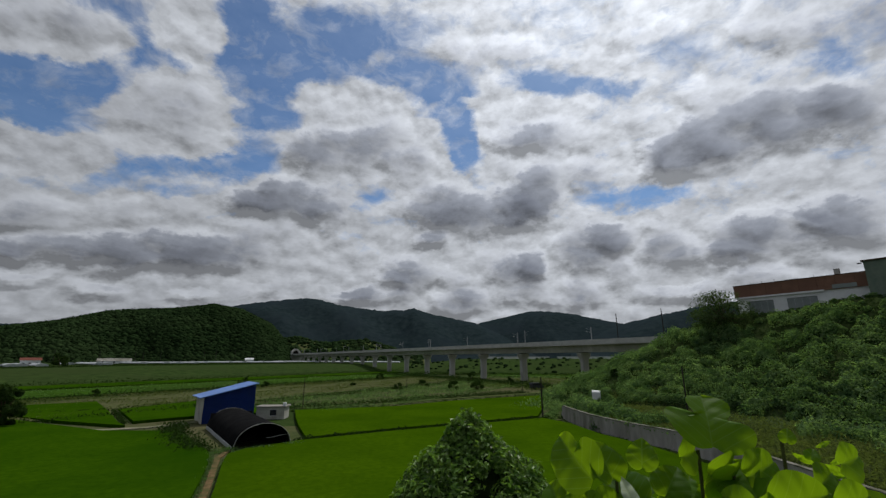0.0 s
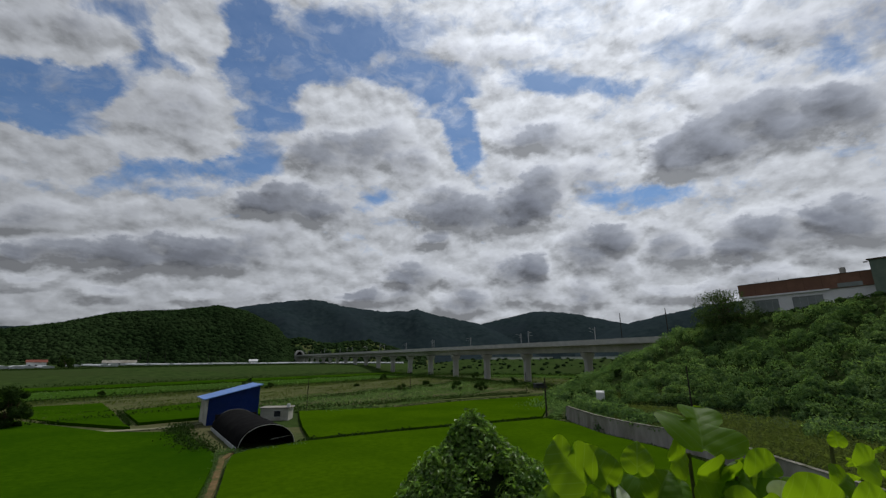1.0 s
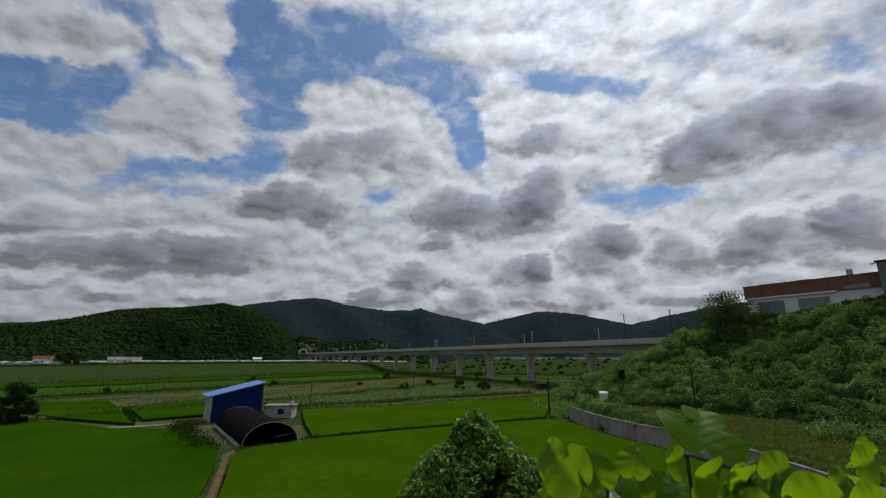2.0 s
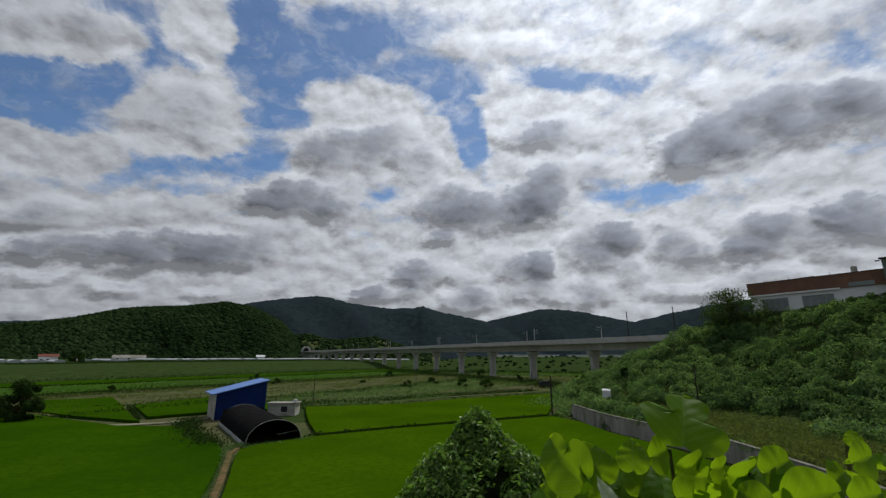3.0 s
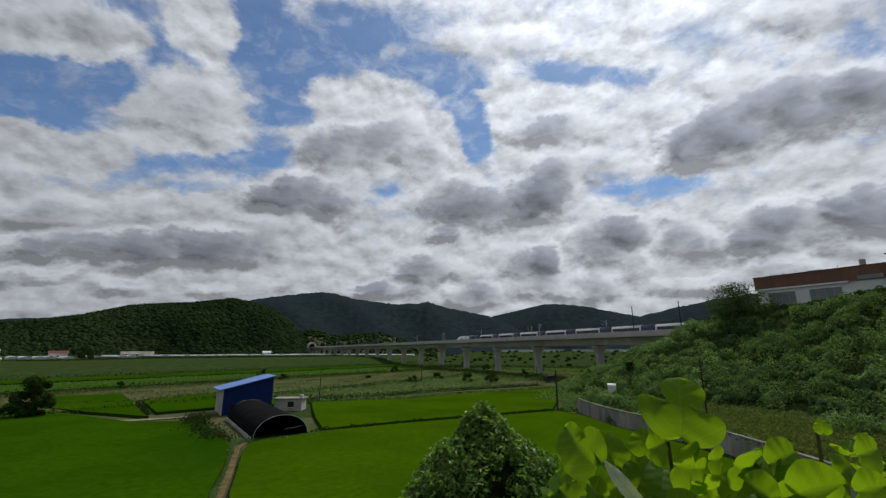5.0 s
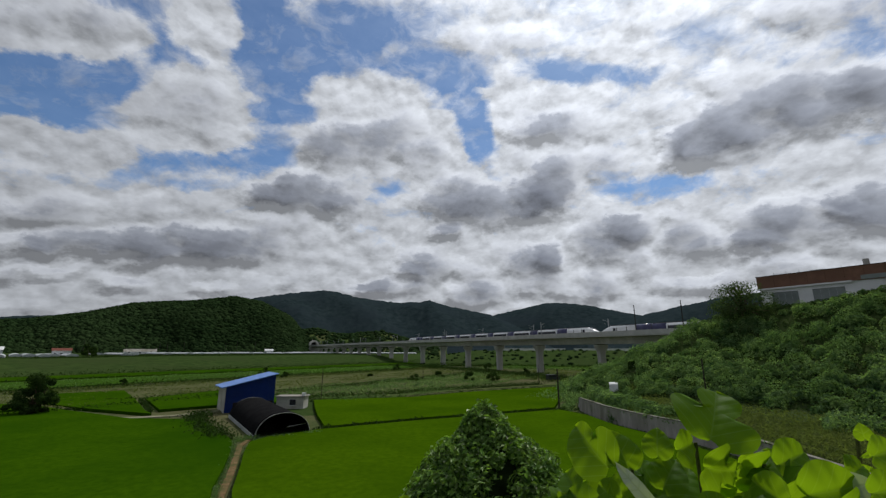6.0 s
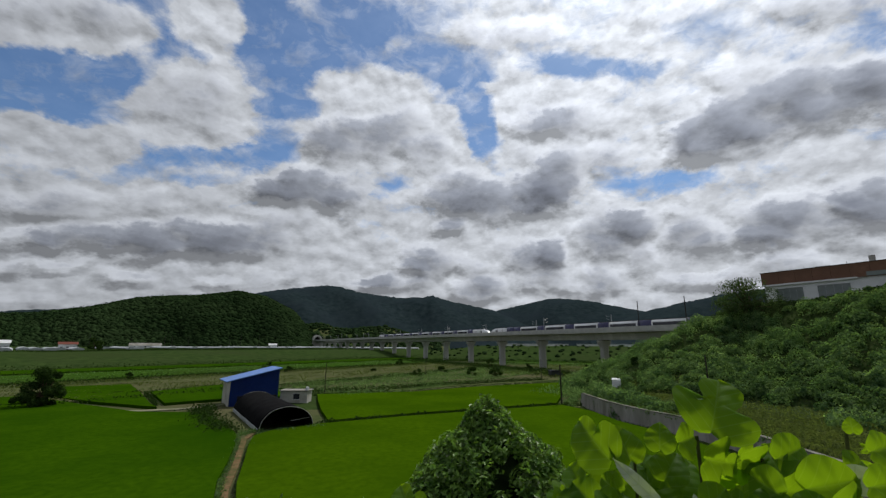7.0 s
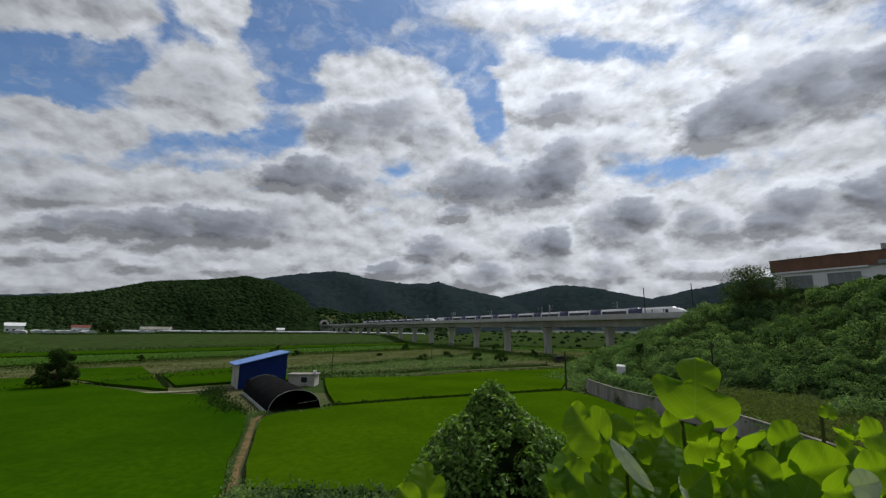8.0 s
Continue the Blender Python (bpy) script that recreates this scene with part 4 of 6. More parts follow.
def train_unit(name, label):
    t = thing(name, Matrix.Identity(4), label, "train", "coupled train units")
    def windows(y0, y1, parent, z0=1.6, z1=2.85):
        for s in (1, -1):
            part("window_band", box(bmesh.new(), (s * 1.44, y0, z0), (s * 1.475, y1, z1)), M_TRAIN_GLASS, parent)
    def bogie(y, parent):
        part("bogie", box(bmesh.new(), (-1.2, y - 1.5, 0.0), (1.2, y + 1.5, 0.6)), M_UNDER, parent)
    def nose(y_tip, way, y_body):
        """A power car with its rounded nose at y_tip; way is +1 when it points ahead."""
        L = abs(y_body - y_tip)
        bm = bmesh.new()
        cuts = ((0.0, 0.25, 0.12), (0.25, 0.45, 0.25), (0.8, 0.62, 0.40), (1.8, 0.8, 0.55), (3.2, 0.93, 0.74), (4.8, 0.99, 0.92), (6.2, 1.0, 1.0), (L - 6.2, 1.0, 1.0))
        ob = part("power_car", loft(bm, [car_section(y_tip - way * c, sx, top) for c, sx, top in cuts]), M_TRAIN_WHITE, t, "white power car with a pointed nose", smooth=True)
        part("end_block", loft(bmesh.new(), [car_section(y_tip - way * (L - 6.2)), car_section(y_body)]), M_TRAIN_BLUE, ob, "violet blue end block", smooth=True)
        a, b = y_tip - way * 2.2, y_tip - way * 4.6
        part("windscreen", loft(bmesh.new(), [[(x * 0.62, a + way * 0.05, z) for x, z in ((1, 2.05), (0.6, 2.5), (-0.6, 2.5), (-1, 2.05))], [(x * 1.1, b, z) for x, z in ((1, 3.0), (0.6, 3.68), (-0.6, 3.68), (-1, 3.0))]]), M_TRAIN_GLASS, ob)
        windows(y_tip - way * 7.0, y_tip - way * 8.2, ob)
        for s in (1, -1):
            part("side_stripe", box(bmesh.new(), (s * 1.44, y_tip - way * 6, 0.9), (s * 1.47, y_tip - way * (L - 6.4), 1.25)), M_TRAIN_BLUE, ob)
        part("roof_line", box(bmesh.new(), (-0.9, y_tip - way * 6.0, 3.62), (0.9, y_tip - way * (L - 6.4), 3.97)), M_UNDER, ob, "dark roof line")
        for c in (8.6, 13.2):
            for s in (1, -1):
                part("door_edge", box(bmesh.new(), (s * 1.44, y_tip - way * c, 0.8), (s * 1.472, y_tip - way * (c + 0.35), 3.0)), M_UNDER, ob)
        bogie(y_tip - way * 5, ob)
        bogie(y_body + way * 3.5, ob)
    nose(0.0, 1, -23.7)
    y = -24.0
    for k in range(8):
        ob = part("coach", loft(bmesh.new(), [car_section(y - 5.6), car_section(y - 18.75)]), M_TRAIN_WHITE, t, "white coach body", smooth=True)
        part("end_block", loft(bmesh.new(), [car_section(y), car_section(y - 5.6)]), M_TRAIN_BLUE, ob, "violet blue end block", smooth=True)
        windows(y - 6.2, y - 18.2, ob)
        part("roof_fairing", box(bmesh.new(), (-0.85, y - 18.4, 3.7), (0.85, y - 0.3, 3.98)), M_UNDER, ob)
        part("gangway", loft(bmesh.new(), [car_section(y + 0.32, 0.9, 0.95, 0.7), car_section(y - 0.02, 0.9, 0.95, 0.7)]), M_UNDER, ob)
        part("underframe", box(bmesh.new(), (-1.25, y - 15.5, 0.25), (1.25, y - 3.2, 0.62)), M_UNDER, ob)
        bogie(y - 1.6, ob)
        y -= 19.06
    nose(y - 23.9, -1, y - 0.2)
    return t


train_a = train_unit("train", "white high-speed train unit with violet blue end blocks")
train_b = train_unit("train", "white high-speed train unit coupled behind another")
UNIT = 201.0


# ---- farm buildings ----
def tunnel_shed():
    back = Vector((-0.56, 0.828, 0))
    side = Vector((0.828, 0.56, 0))
    m = Matrix((( *side[:1], back[0], 0, -20.0), (side[1], back[1], 0, 55.6), (0, 0, 1, 0.0), (0, 0, 0, 1)))
    t = thing("tunnel_shed", m, "open-ended tunnel shed under black shade net", "shed")
    W, H, L = 3.3, 3.25, 20.5
    def arc(w, h, n=18):
        return [(w * math.cos(math.pi * i / n) * 1.0, 0.35 + h * math.sin(math.pi * i / n) ** 0.8) for i in range(n + 1)]
    bm = bmesh.new()
    outer, inner = arc(W, H - 0.35), arc(W - 0.1, H - 0.45)
    rows = []
    for k in range(15):
        y = L * k / 14
        sag = 1 - 0.02 * (k % 2)
        rows.append([[bm.verts.new((x * sag, y, z * sag - 0.45)) for x, z in r] for r in (outer, inner)])
    for a, b in zip(rows, rows[1:]):
        for i in range(18):
            bm.faces.new((a[0][i], a[0][i + 1], b[0][i + 1], b[0][i]))
            bm.faces.new((a[1][i], b[1][i], b[1][i + 1], a[1][i + 1]))
    for r in (rows[0], rows[-1]):
        for i in range(18):
            bm.faces.new((r[0][i], r[1][i], r[1][i + 1], r[0][i + 1]))
    part("cover", bm, M_SHADE_NET, t, smooth=True)
    for y in (-0.06, L + 0.06):
        pts = [(x * 0.985, y, z - 0.46) for x, z in arc(W, H - 0.35)]
        bm = bmesh.new()
        for p, q in zip(pts, pts[1:]):
            tube(bm, p, q, 0.04, n=6)
        part("hoop", bm, M_PIPE, t, "pale bent pipe hoop")
    for s in (-1, 1):
        part("side_sheet", box(bmesh.new(), (s * (W + 0.02), 0.3, 0.0), (s * (W + 0.1), L - 0.3, 0.45)), M_FILM if s < 0 else M_SHADE_NET, t, "strip of pale film along the foot" if s < 0 else "")
    part("end_wall", box(bmesh.new(), (-W + 0.3, L - 0.5, 0), (W - 0.3, L - 0.4, 2.2)), M_INSIDE, t)
    part("rail", tube(bmesh.new(), (0.5, 0.6, 1.0), (2.9, 0.6, 1.25), 0.04, n=6), M_PIPE, t)
    c = thing("storage_pile", m @ Matrix.Translation((-0.4, 8.0, 0.0)), "dark covered pile of farm gear inside a shed", "farm gear")
    bm = bmesh.new()
    bmesh.ops.create_icosphere(bm, subdivisions=2, radius=1.0)
    for v in bm.verts:
        k = 0.85 + 0.3 * noise.noise(v.co * 2)
        v.co = Vector((v.co.x * 1.9 * k, v.co.y * 3 * k, max(v.co.z, -0.1) * 1.5 * k + 0.05))
    part("tarp", bm, M_INSIDE, c, smooth=True)


tunnel_shed()


def blue_shed():
    L = Vector((-37.6, 75.6, 0))
    R = L + 8.1 * Vector((math.cos(radians(36)), math.sin(radians(36)), 0))
    d = (R - L).normalized()
    n = Vector((-d.y, d.x, 0))
    m = Matrix(((d.x, n.x, 0, L.x), (d.y, n.y, 0, L.y), (0, 0, 1, -0.1), (0, 0, 0, 1)))
    w, dep, z0, z1 = (R - L).length, 6.6, 4.15, 6.0
    t = thing("blue_shed", m, "tall blue sheet-metal shed with a sloping light blue roof", "shed")
    def wall(name, pts, thick, mat, label=""):
        bm = bmesh.new()
        a = [bm.verts.new(p) for p in pts]
        f = bm.faces.new(a)
        e = bmesh.ops.extrude_face_region(bm, geom=[f])
        for v in e["geom"]:
            if isinstance(v, bmesh.types.BMVert):
                v.co += Vector(thick)
        return part(name, bm, mat, t, label)
    front = wall("front_wall", [(0.12, 0, 0), (w, 0, 0), (w, 0, z1), (0.12, 0, z0)], (0, 0.08, 0), M_BLUE)
    wall("back_wall", [(0, dep, 0), (w, dep, 0), (w, dep, z1), (0, dep, z0)], (0, -0.08, 0), M_BLUE)
    wall("end_wall", [(0, 0, 0), (0, dep, 0), (0, dep, z0), (0, 0, z0)], (0.08, 0, 0), M_CREAM, "cream coloured end wall")
    wall("tall_wall", [(w, 0.1, 0), (w, dep - 0.1, 0), (w, dep - 0.1, z1), (w, 0.1, z1)], (-0.08, 0, 0), M_BLUE)
    s = (z1 - z0) / w
    wall("roof", [(-0.7, -0.6, z0 + 0.06 - 0.7 * s), (w + 0.35, -0.6, z1 + 0.06 + 0.35 * s), (w + 0.35, dep + 0.4, z1 + 0.06 + 0.35 * s), (-0.7, dep + 0.4, z0 + 0.06 - 0.7 * s)], (0, 0, 0.14), M_BLUE_ROOF, "light blue roof sheet")
    for k in range(30):
        x = 0.3 + (w - 0.5) * k / 29
        part("rib", box(bmesh.new(), (x - 0.03, -0.035, 0), (x + 0.03, 0.0, z0 + s * x - 0.02)), M_BLUE, front)


blue_shed()


def hut():
    t = thing("hut", pose(-30.9, 81.2, -0.3, 0, 0, 2), "small cream hut with a flat roof and one dark window", "hut")
    part("body", box(bmesh.new(), (0, 0, 0), (4.9, 3, 2.25)), M_CREAM, t)
    part("roof", box(bmesh.new(), (-0.2, -0.25, 2.25), (5.15, 3.2, 2.42)), M_WALL, t)
    part("window", box(bmesh.new(), (2.4, -0.03, 0.85), (3.5, 0.05, 1.85)), M_TRAIN_GLASS, t, "dark window")
    part("window_frame", box(box(bmesh.new(), (2.3, -0.05, 0.78), (3.6, -0.005, 0.85)), (2.3, -0.05, 1.85), (3.6, -0.005, 1.92)), M_WHITE, t)
    part("water_tank", tube(bmesh.new(), (4.75, 0.4, 2.42), (4.75, 0.4, 3.0), 0.35, 0.33, 12), M_WHITE, t)


hut()


def pole(x, y, h, label, r=0.13, arm=True):
    t = thing("utility_pole", pose(x, y, float(land_z(x, y)) - 0.1), label, "pole", "utility poles")
    part("shaft", tube(bmesh.new(), (0, 0, 0), (0, 0, h), r, r * 0.7, 10), M_POLE, t)
    if arm:
        part("crossarm", box(bmesh.new(), (-0.7, -0.05, h - 0.6), (0.7, 0.05, h - 0.5)), M_POLE, t)


pole(20.2, 80.4, 7.3, "dark utility pole standing at a paddy corner", 0.17, False)
pole(-27.2, 97, 6.6, "thin grey utility pole behind a hut", 0.09, False)
pole(-8, 152, 6.5, "thin pole among weeds", 0.1, False)
pole(36, 62, 9.5, "grey utility pole on a hillside verge", 0.12, False)
pole(29, 139, 6.5, "thin pole beside a farm road", 0.1, False)
for az, r in ((-33.5, 560), (-32.8, 585), (-31.2, 600), (-27.0, 600), (-25.8, 640), (-40, 520), (-23.8, 660), (-36.5, 600)):
    p = polar(az, r)
    pole(p.x, p.y, 13 if r < 610 else 17, "far utility pole in front of a wooded hill", 0.28, False)


def retaining_wall():
    t = thing("retaining_wall", Matrix.Identity(4), "curved weathered concrete retaining wall below a grass verge", "wall", kind="structure")
    ys = np.linspace(24, 90, 23)
    for a, b in zip(ys, ys[1:]):
        bm = bmesh.new()
        pts = []
        for y in (a + 0.015, b - 0.015):
            x = float(np.interp(y, WALL_Y, WALL_X))
            h = 2.1 * (1 - float(smooth01((y - 80) / 12)))
            pts.append([(x - 0.25, y, -0.5), (x - 0.12, y, h), (x + 0.25, y, h), (x + 0.3, y, -0.5)])
        part("wall_panel", loft(bm, pts), M_WALL, t)
        bm = bmesh.new()
        part("coping", loft(bm, [[(p[1][0] - 0.06, p[1][1], p[1][2]), (p[1][0] - 0.06, p[1][1], p[1][2] + 0.1), (p[2][0] + 0.05, p[1][1], p[1][2] + 0.1), (p[2][0] + 0.05, p[1][1], p[1][2])] for p in pts]), M_COPING, t)


retaining_wall()


# ---- building on the hill ----
def hill_building():
    n = -F_OUT
    m = Matrix(((F_DIR[0], n[0], 0, F0[0]), (F_DIR[1], n[1], 0, F0[1]), (0, 0, 1, PLATEAU - 1.2), (0, 0, 0, 1)))
    t = thing("hill_building", m, "white building with a rust-red upper cladding and flat roof", "building")
    H0, H1, Lb, D = 5.9, 8.9, 40.0, 14.0
    wins = ((2.2, 7.4), (10.0, 15.6))
    xs = [0.0] + [v for w in wins for v in w] + [Lb]
    for a, b in zip(xs[::2], xs[1::2]):
        part("wall", box(bmesh.new(), (a, 0, 0), (b, 0.3, H0)), M_WHITE, t)
    for a, b in wins:
        part("wall", box(bmesh.new(), (a, 0, 4.9), (b, 0.3, H0)), M_WHITE, t)
        w = part("window", box(bmesh.new(), (a, 0.12, 0.0), (b, 0.18, 4.9)), M_WINDOW, t, "grey glass shutter")
        for k in range(1, 4):
            x = a + (b - a) * k / 4
            part("mullion", box(bmesh.new(), (x - 0.025, 0.09, 0.0), (x + 0.025, 0.12, 4.9)), M_STEEL, w)
        part("lintel", box(bmesh.new(), (a - 0.2, -0.08, 4.9), (b + 0.2, 0.06, 5.1)), M_WHITE, w)
    part("wall", box(bmesh.new(), (0, 0.3, 0), (0.3, D, H0)), M_WHITE, t)
    part("wall", box(bmesh.new(), (0, D, 0), (Lb, D + 0.3, H0)), M_WHITE, t)
    band = part("cladding", box(bmesh.new(), (-0.35, -0.35, H0), (Lb, D + 0.5, H1)), M_BRICK, t, "rust-red cladding band")
    part("soffit_trim", box(bmesh.new(), (-0.5, -0.5, H0 - 0.25), (17.0, -0.02, H0 + 0.12)), M_WHITE, t)
    part("parapet_cap", box(bmesh.new(), (-0.45, -0.45, H1), (Lb, D + 0.6, H1 + 0.12)), M_BARK, band)
    part("strip_window", box(bmesh.new(), (18.5, -0.42, H0 + 0.1), (22.5, -0.3, H0 + 1.0)), M_WINDOW, band, "dark strip window")
    part("roof_hatch", box(bmesh.new(), (9.5, 3, H1), (12.2, 5, H1 + 0.75)), M_WHITE, t)
    part("vent_stack", tube(bmesh.new(), (19.3, 2.5, H1), (19.3, 2.5, H1 + 1.7), 0.55, 0.55, 14), M_CONC, t)
    for x in (3, 5.5, 8, 15.5):
        part("antenna", tube(bmesh.new(), (x, 1.0, H1), (x, 1.0, H1 + 0.9), 0.04, n=6), M_STEEL, t)
    for k in range(1, 8):
        part("seam", box(bmesh.new(), (k * 3.2 - 0.02, -0.37, H0 + 0.12), (k * 3.2 + 0.02, -0.35, H1)), M_BARK, band)
    m2 = m @ Matrix.Translation((24.6, -3.0, 0))
    s = thing("stair_tower", m2, "tall grey-green clad stair tower beside a building", "tower")
    part("shaft", box(bmesh.new(), (0, 0, 0), (9, 8, 10.6)), M_TOWER, s)
    part("roof_edge", box(bmesh.new(), (-0.3, -0.3, 10.6), (9.2, 8.2, 10.85)), M_BARK, s)
    part("roof_lamp", box(bmesh.new(), (-1.0, 0.5, 10.3), (-0.3, 0.8, 10.5)), M_POLE, s)


hill_building()


# ---- hillside creepers ----
def creepers():
    c, nn, s = [], [], []
    tries = 0
    while len(c) < 950 and tries < 60000:
        tries += 1
        u, v = RNG.uniform(1, 46), RNG.uniform(-46, 48)
        x, y = F0 + F_OUT * u + F_DIR * v
        if x < np.interp(y, WALL_Y, WALL_X) + 1.5:
            continue
        d = math.hypot(max(u - 5, 0), max(-10 - v, 0))
        if d > 39 or (d > 36 and RNG.random() < 0.6):
            continue
        c.append((x, y, float(hill_z(x, y))))
        s.append((0.75 + 1.35 * RNG.random() ** 1.6) * (0.4 if d < 3 else 1.0))
    # a row of bushes along the foot of the slope, and others along the wall
    for k in range(60):
        p = F0 + F_OUT * (40.6 + RNG.uniform(-0.6, 0.6)) + F_DIR * (-12 + 46 * k / 60)
        c.append((*p, float(hill_z(*p))))
        s.append(RNG.uniform(0.7, 1.2))
    for k in range(70):
        y = 60 + 27 * k / 70
        p = (float(np.interp(y, WALL_Y, WALL_X)) + RNG.uniform(0.7, 5.5), y)
        c.append((*p, float(hill_z(*p)) - 0.1))
        s.append(RNG.uniform(0.9, 1.6))
    for k in range(12):
        p = (RNG.uniform(32.5, 37.5), RNG.uniform(90.5, 94.5))
        c.append((*p, float(hill_z(*p)) - 0.1))
        s.append(RNG.uniform(0.9, 1.35))
    for k in range(26):
        y = RNG.uniform(40, 56)
        p = (float(np.interp(y, WALL_Y, WALL_X)) + RNG.uniform(13, 26), y)
        c.append((*p, float(hill_z(*p)) - 0.1))
        s.append(RNG.uniform(0.8, 1.7))
    pts, nrm, size = [], [], []
    for p, r in zip(c, s):
        a, b = heap_points((p[0], p[1], p[2] + r * 0.35), (r, r, r * 1.05), int(170 * r ** 1.5 + 60), 7)
        keep = b[:, 2] > -0.45
        pts.append(a[keep])
        nrm.append(b[keep])
    n = 36000
    u, v = RNG.uniform(-1, 44, n), RNG.uniform(-46, 48, n)
    x, y = F0[0] + F_OUT[0] * u + F_DIR[0] * v, F0[1] + F_OUT[1] * u + F_DIR[1] * v
    ok = (x > np.interp(y, WALL_Y, WALL_X) + 1.5) & (np.hypot(np.maximum(u - 5, 0), np.maximum(-10 - v, 0)) < 38)
    low = np.stack([x, y, hill_z(x, y) + RNG.uniform(0.05, 0.45, n)], 1)[ok]
    # the dark hedge colour here paints shade into the gaps between clumps
    under = leaves("low_creepers", low, np.tile((-0.4, -0.4, 0.8), (len(low), 1)), 0.36, M_HEDGE, jitter=0.3, narrow=0.85)
    tagged(under, "low creepers coloured dark as the shade between hillside clumps", "creepers", kind="stuff")
    ob = leaves("creepers", np.concatenate(pts), np.concatenate(nrm) + np.array((0, 0, 0.25)), 0.3, M_SHRUB, jitter=0.35, narrow=0.75)
    tagged(ob, "thick green creepers and shrubs covering a hillside", "creepers", kind="stuff")
    n = 30000
    y = RNG.uniform(30, 96, n)
    x = np.interp(y, WALL_Y, WALL_X) + RNG.uniform(0.5, 1, n) ** 2 * RNG.uniform(0.5, 30, n)
    z = hill_z(x, y) + RNG.uniform(0, 0.35, n)
    ok = z < 5
    g = leaves("verge_grass", np.stack([x, y, z], 1)[ok], np.tile((0, -0.6, 0.6), (int(ok.sum()), 1)), 0.5, M_VERGE, jitter=0.7, narrow=0.35)
    tagged(g, "rough grass on a verge above a wall", "grass", kind="stuff")


creepers()


def broadleaf(name, x, y, z, h, wide, n, leaf, label, material, heaps=7, lean=0.0, group=""):
    """A tree or shrub: a forked trunk and a crown of heaps of leaves with gaps."""
    t = thing(name, pose(x, y, z), label, "tree" if h > 3 else "shrub", group)
    bm = tube(bmesh.new(), (0, 0, -0.3), (0, 0, h * 0.45), h * 0.035, h * 0.022)
    pts, nrm = [], []
    for k in range(heaps):
        a = 2 * math.pi * k / heaps + RNG.uniform(-0.4, 0.4)
        up = RNG.uniform(0.1, 0.9)
        out = wide * 0.5 * RNG.uniform(0.2, 0.95) * (1.2 - up * 0.75)
        c = (out * math.cos(a), out * math.sin(a), h * up)
        tube(bm, (0, 0, h * 0.3), c, h * 0.016, h * 0.006, 6)
        r = wide * RNG.uniform(0.1, 0.22)
        p, q = heap_points(c, (r, r, r * 0.85), n // heaps, 5)
        pts.append(p)
        nrm.append(q)
    part("trunk", bm, M_BARK, t)
    p = np.concatenate(pts)
    p[:, 2] = np.maximum(p[:, 2], 0.05)
    ob = leaves("crown", p, np.concatenate(nrm), leaf, material, t, jitter=0.5, narrow=0.7)
    tagged(ob, kind="stuff")
    return t


_p = polar(34.6, 122)
broadleaf("tree", _p.x, _p.y, float(hill_z(_p.x, _p.y)), 7.8, 14.0, 9000, 0.32, "dark green broadleaf tree beside a white building", M_TREE, 34)
_p = polar(32.6, 118)
broadleaf("tree", _p.x, _p.y, float(hill_z(_p.x, _p.y)), 4.6, 7.0, 2600, 0.4, "low spreading tree on a hilltop edge", M_SHRUB, 9)
broadleaf("tree", -66, 71.5, 0, 6.2, 5.6, 9000, 0.28, "dark dense tree beside a paddy", M_HEDGE, 22)
broadleaf("shrub", -71, 74, 0, 2.2, 4.4, 2600, 0.28, "low dark shrub beside a tree", M_HEDGE, 9, group="shrubs in the fields")
for x, y, h, w in ((8, 154, 3.0, 5), (15.5, 149, 3.4, 6), (-11, 155, 2.4, 4), (58, 186, 3, 4), (66, 170, 3, 5), (20, 215, 4, 5), (-26, 230, 4, 5), (36, 196, 3, 5), (-60, 165, 2.4, 4), (-78, 190, 2.6, 5),
                   (30, 108, 2.0, 3), (38, 118, 2.4, 3.5), (33, 99, 1.8, 3), (-3, 170, 2.4, 4), (74, 205, 4, 6), (50, 230, 4, 6), (-94, 128, 2, 3), (-30, 175, 1.8, 3), (44, 104, 2.0, 3)):
    broadleaf("shrub", x, y, float(land_z(x, y)) + (float(hill_z(x, y)) if x > 29 and y < 120 else 0), h, w, 700, 0.42, "dark green shrub among the fields", M_HEDGE, 5, group="shrubs in the fields")
_p = polar(-39.5, 400)
broadleaf("tree", _p.x, _p.y, float(land_z(_p.x, _p.y)), 9, 13, 900, 1.1, "round tree in front of greenhouses", M_HEDGE, 7)


# ---- far greenhouses and sheds ----
def greenhouse(az, r, length, turn, width=7.0, h=2.0, label="far white film greenhouse"):
    p = polar(az, r)
    t = thing("greenhouse", pose(p.x, p.y, float(land_z(p.x, p.y)) - 0.15, 0, 0, turn), label, "greenhouse", "greenhouses below the wooded hill")
    prof = [(width / 2 * math.cos(math.pi * i / 10), h * math.sin(math.pi * i / 10) ** 0.7) for i in range(11)]
    part("film", loft(bmesh.new(), [[(-length / 2, x, z) for x, z in prof], [(length / 2, x, z) for x, z in prof]]), M_FILM, t)
    part("base_strip", box(bmesh.new(), (-length / 2, -width / 2 - 0.06, 0), (length / 2, -width / 2 - 0.01, 0.6)), M_POLE, t)


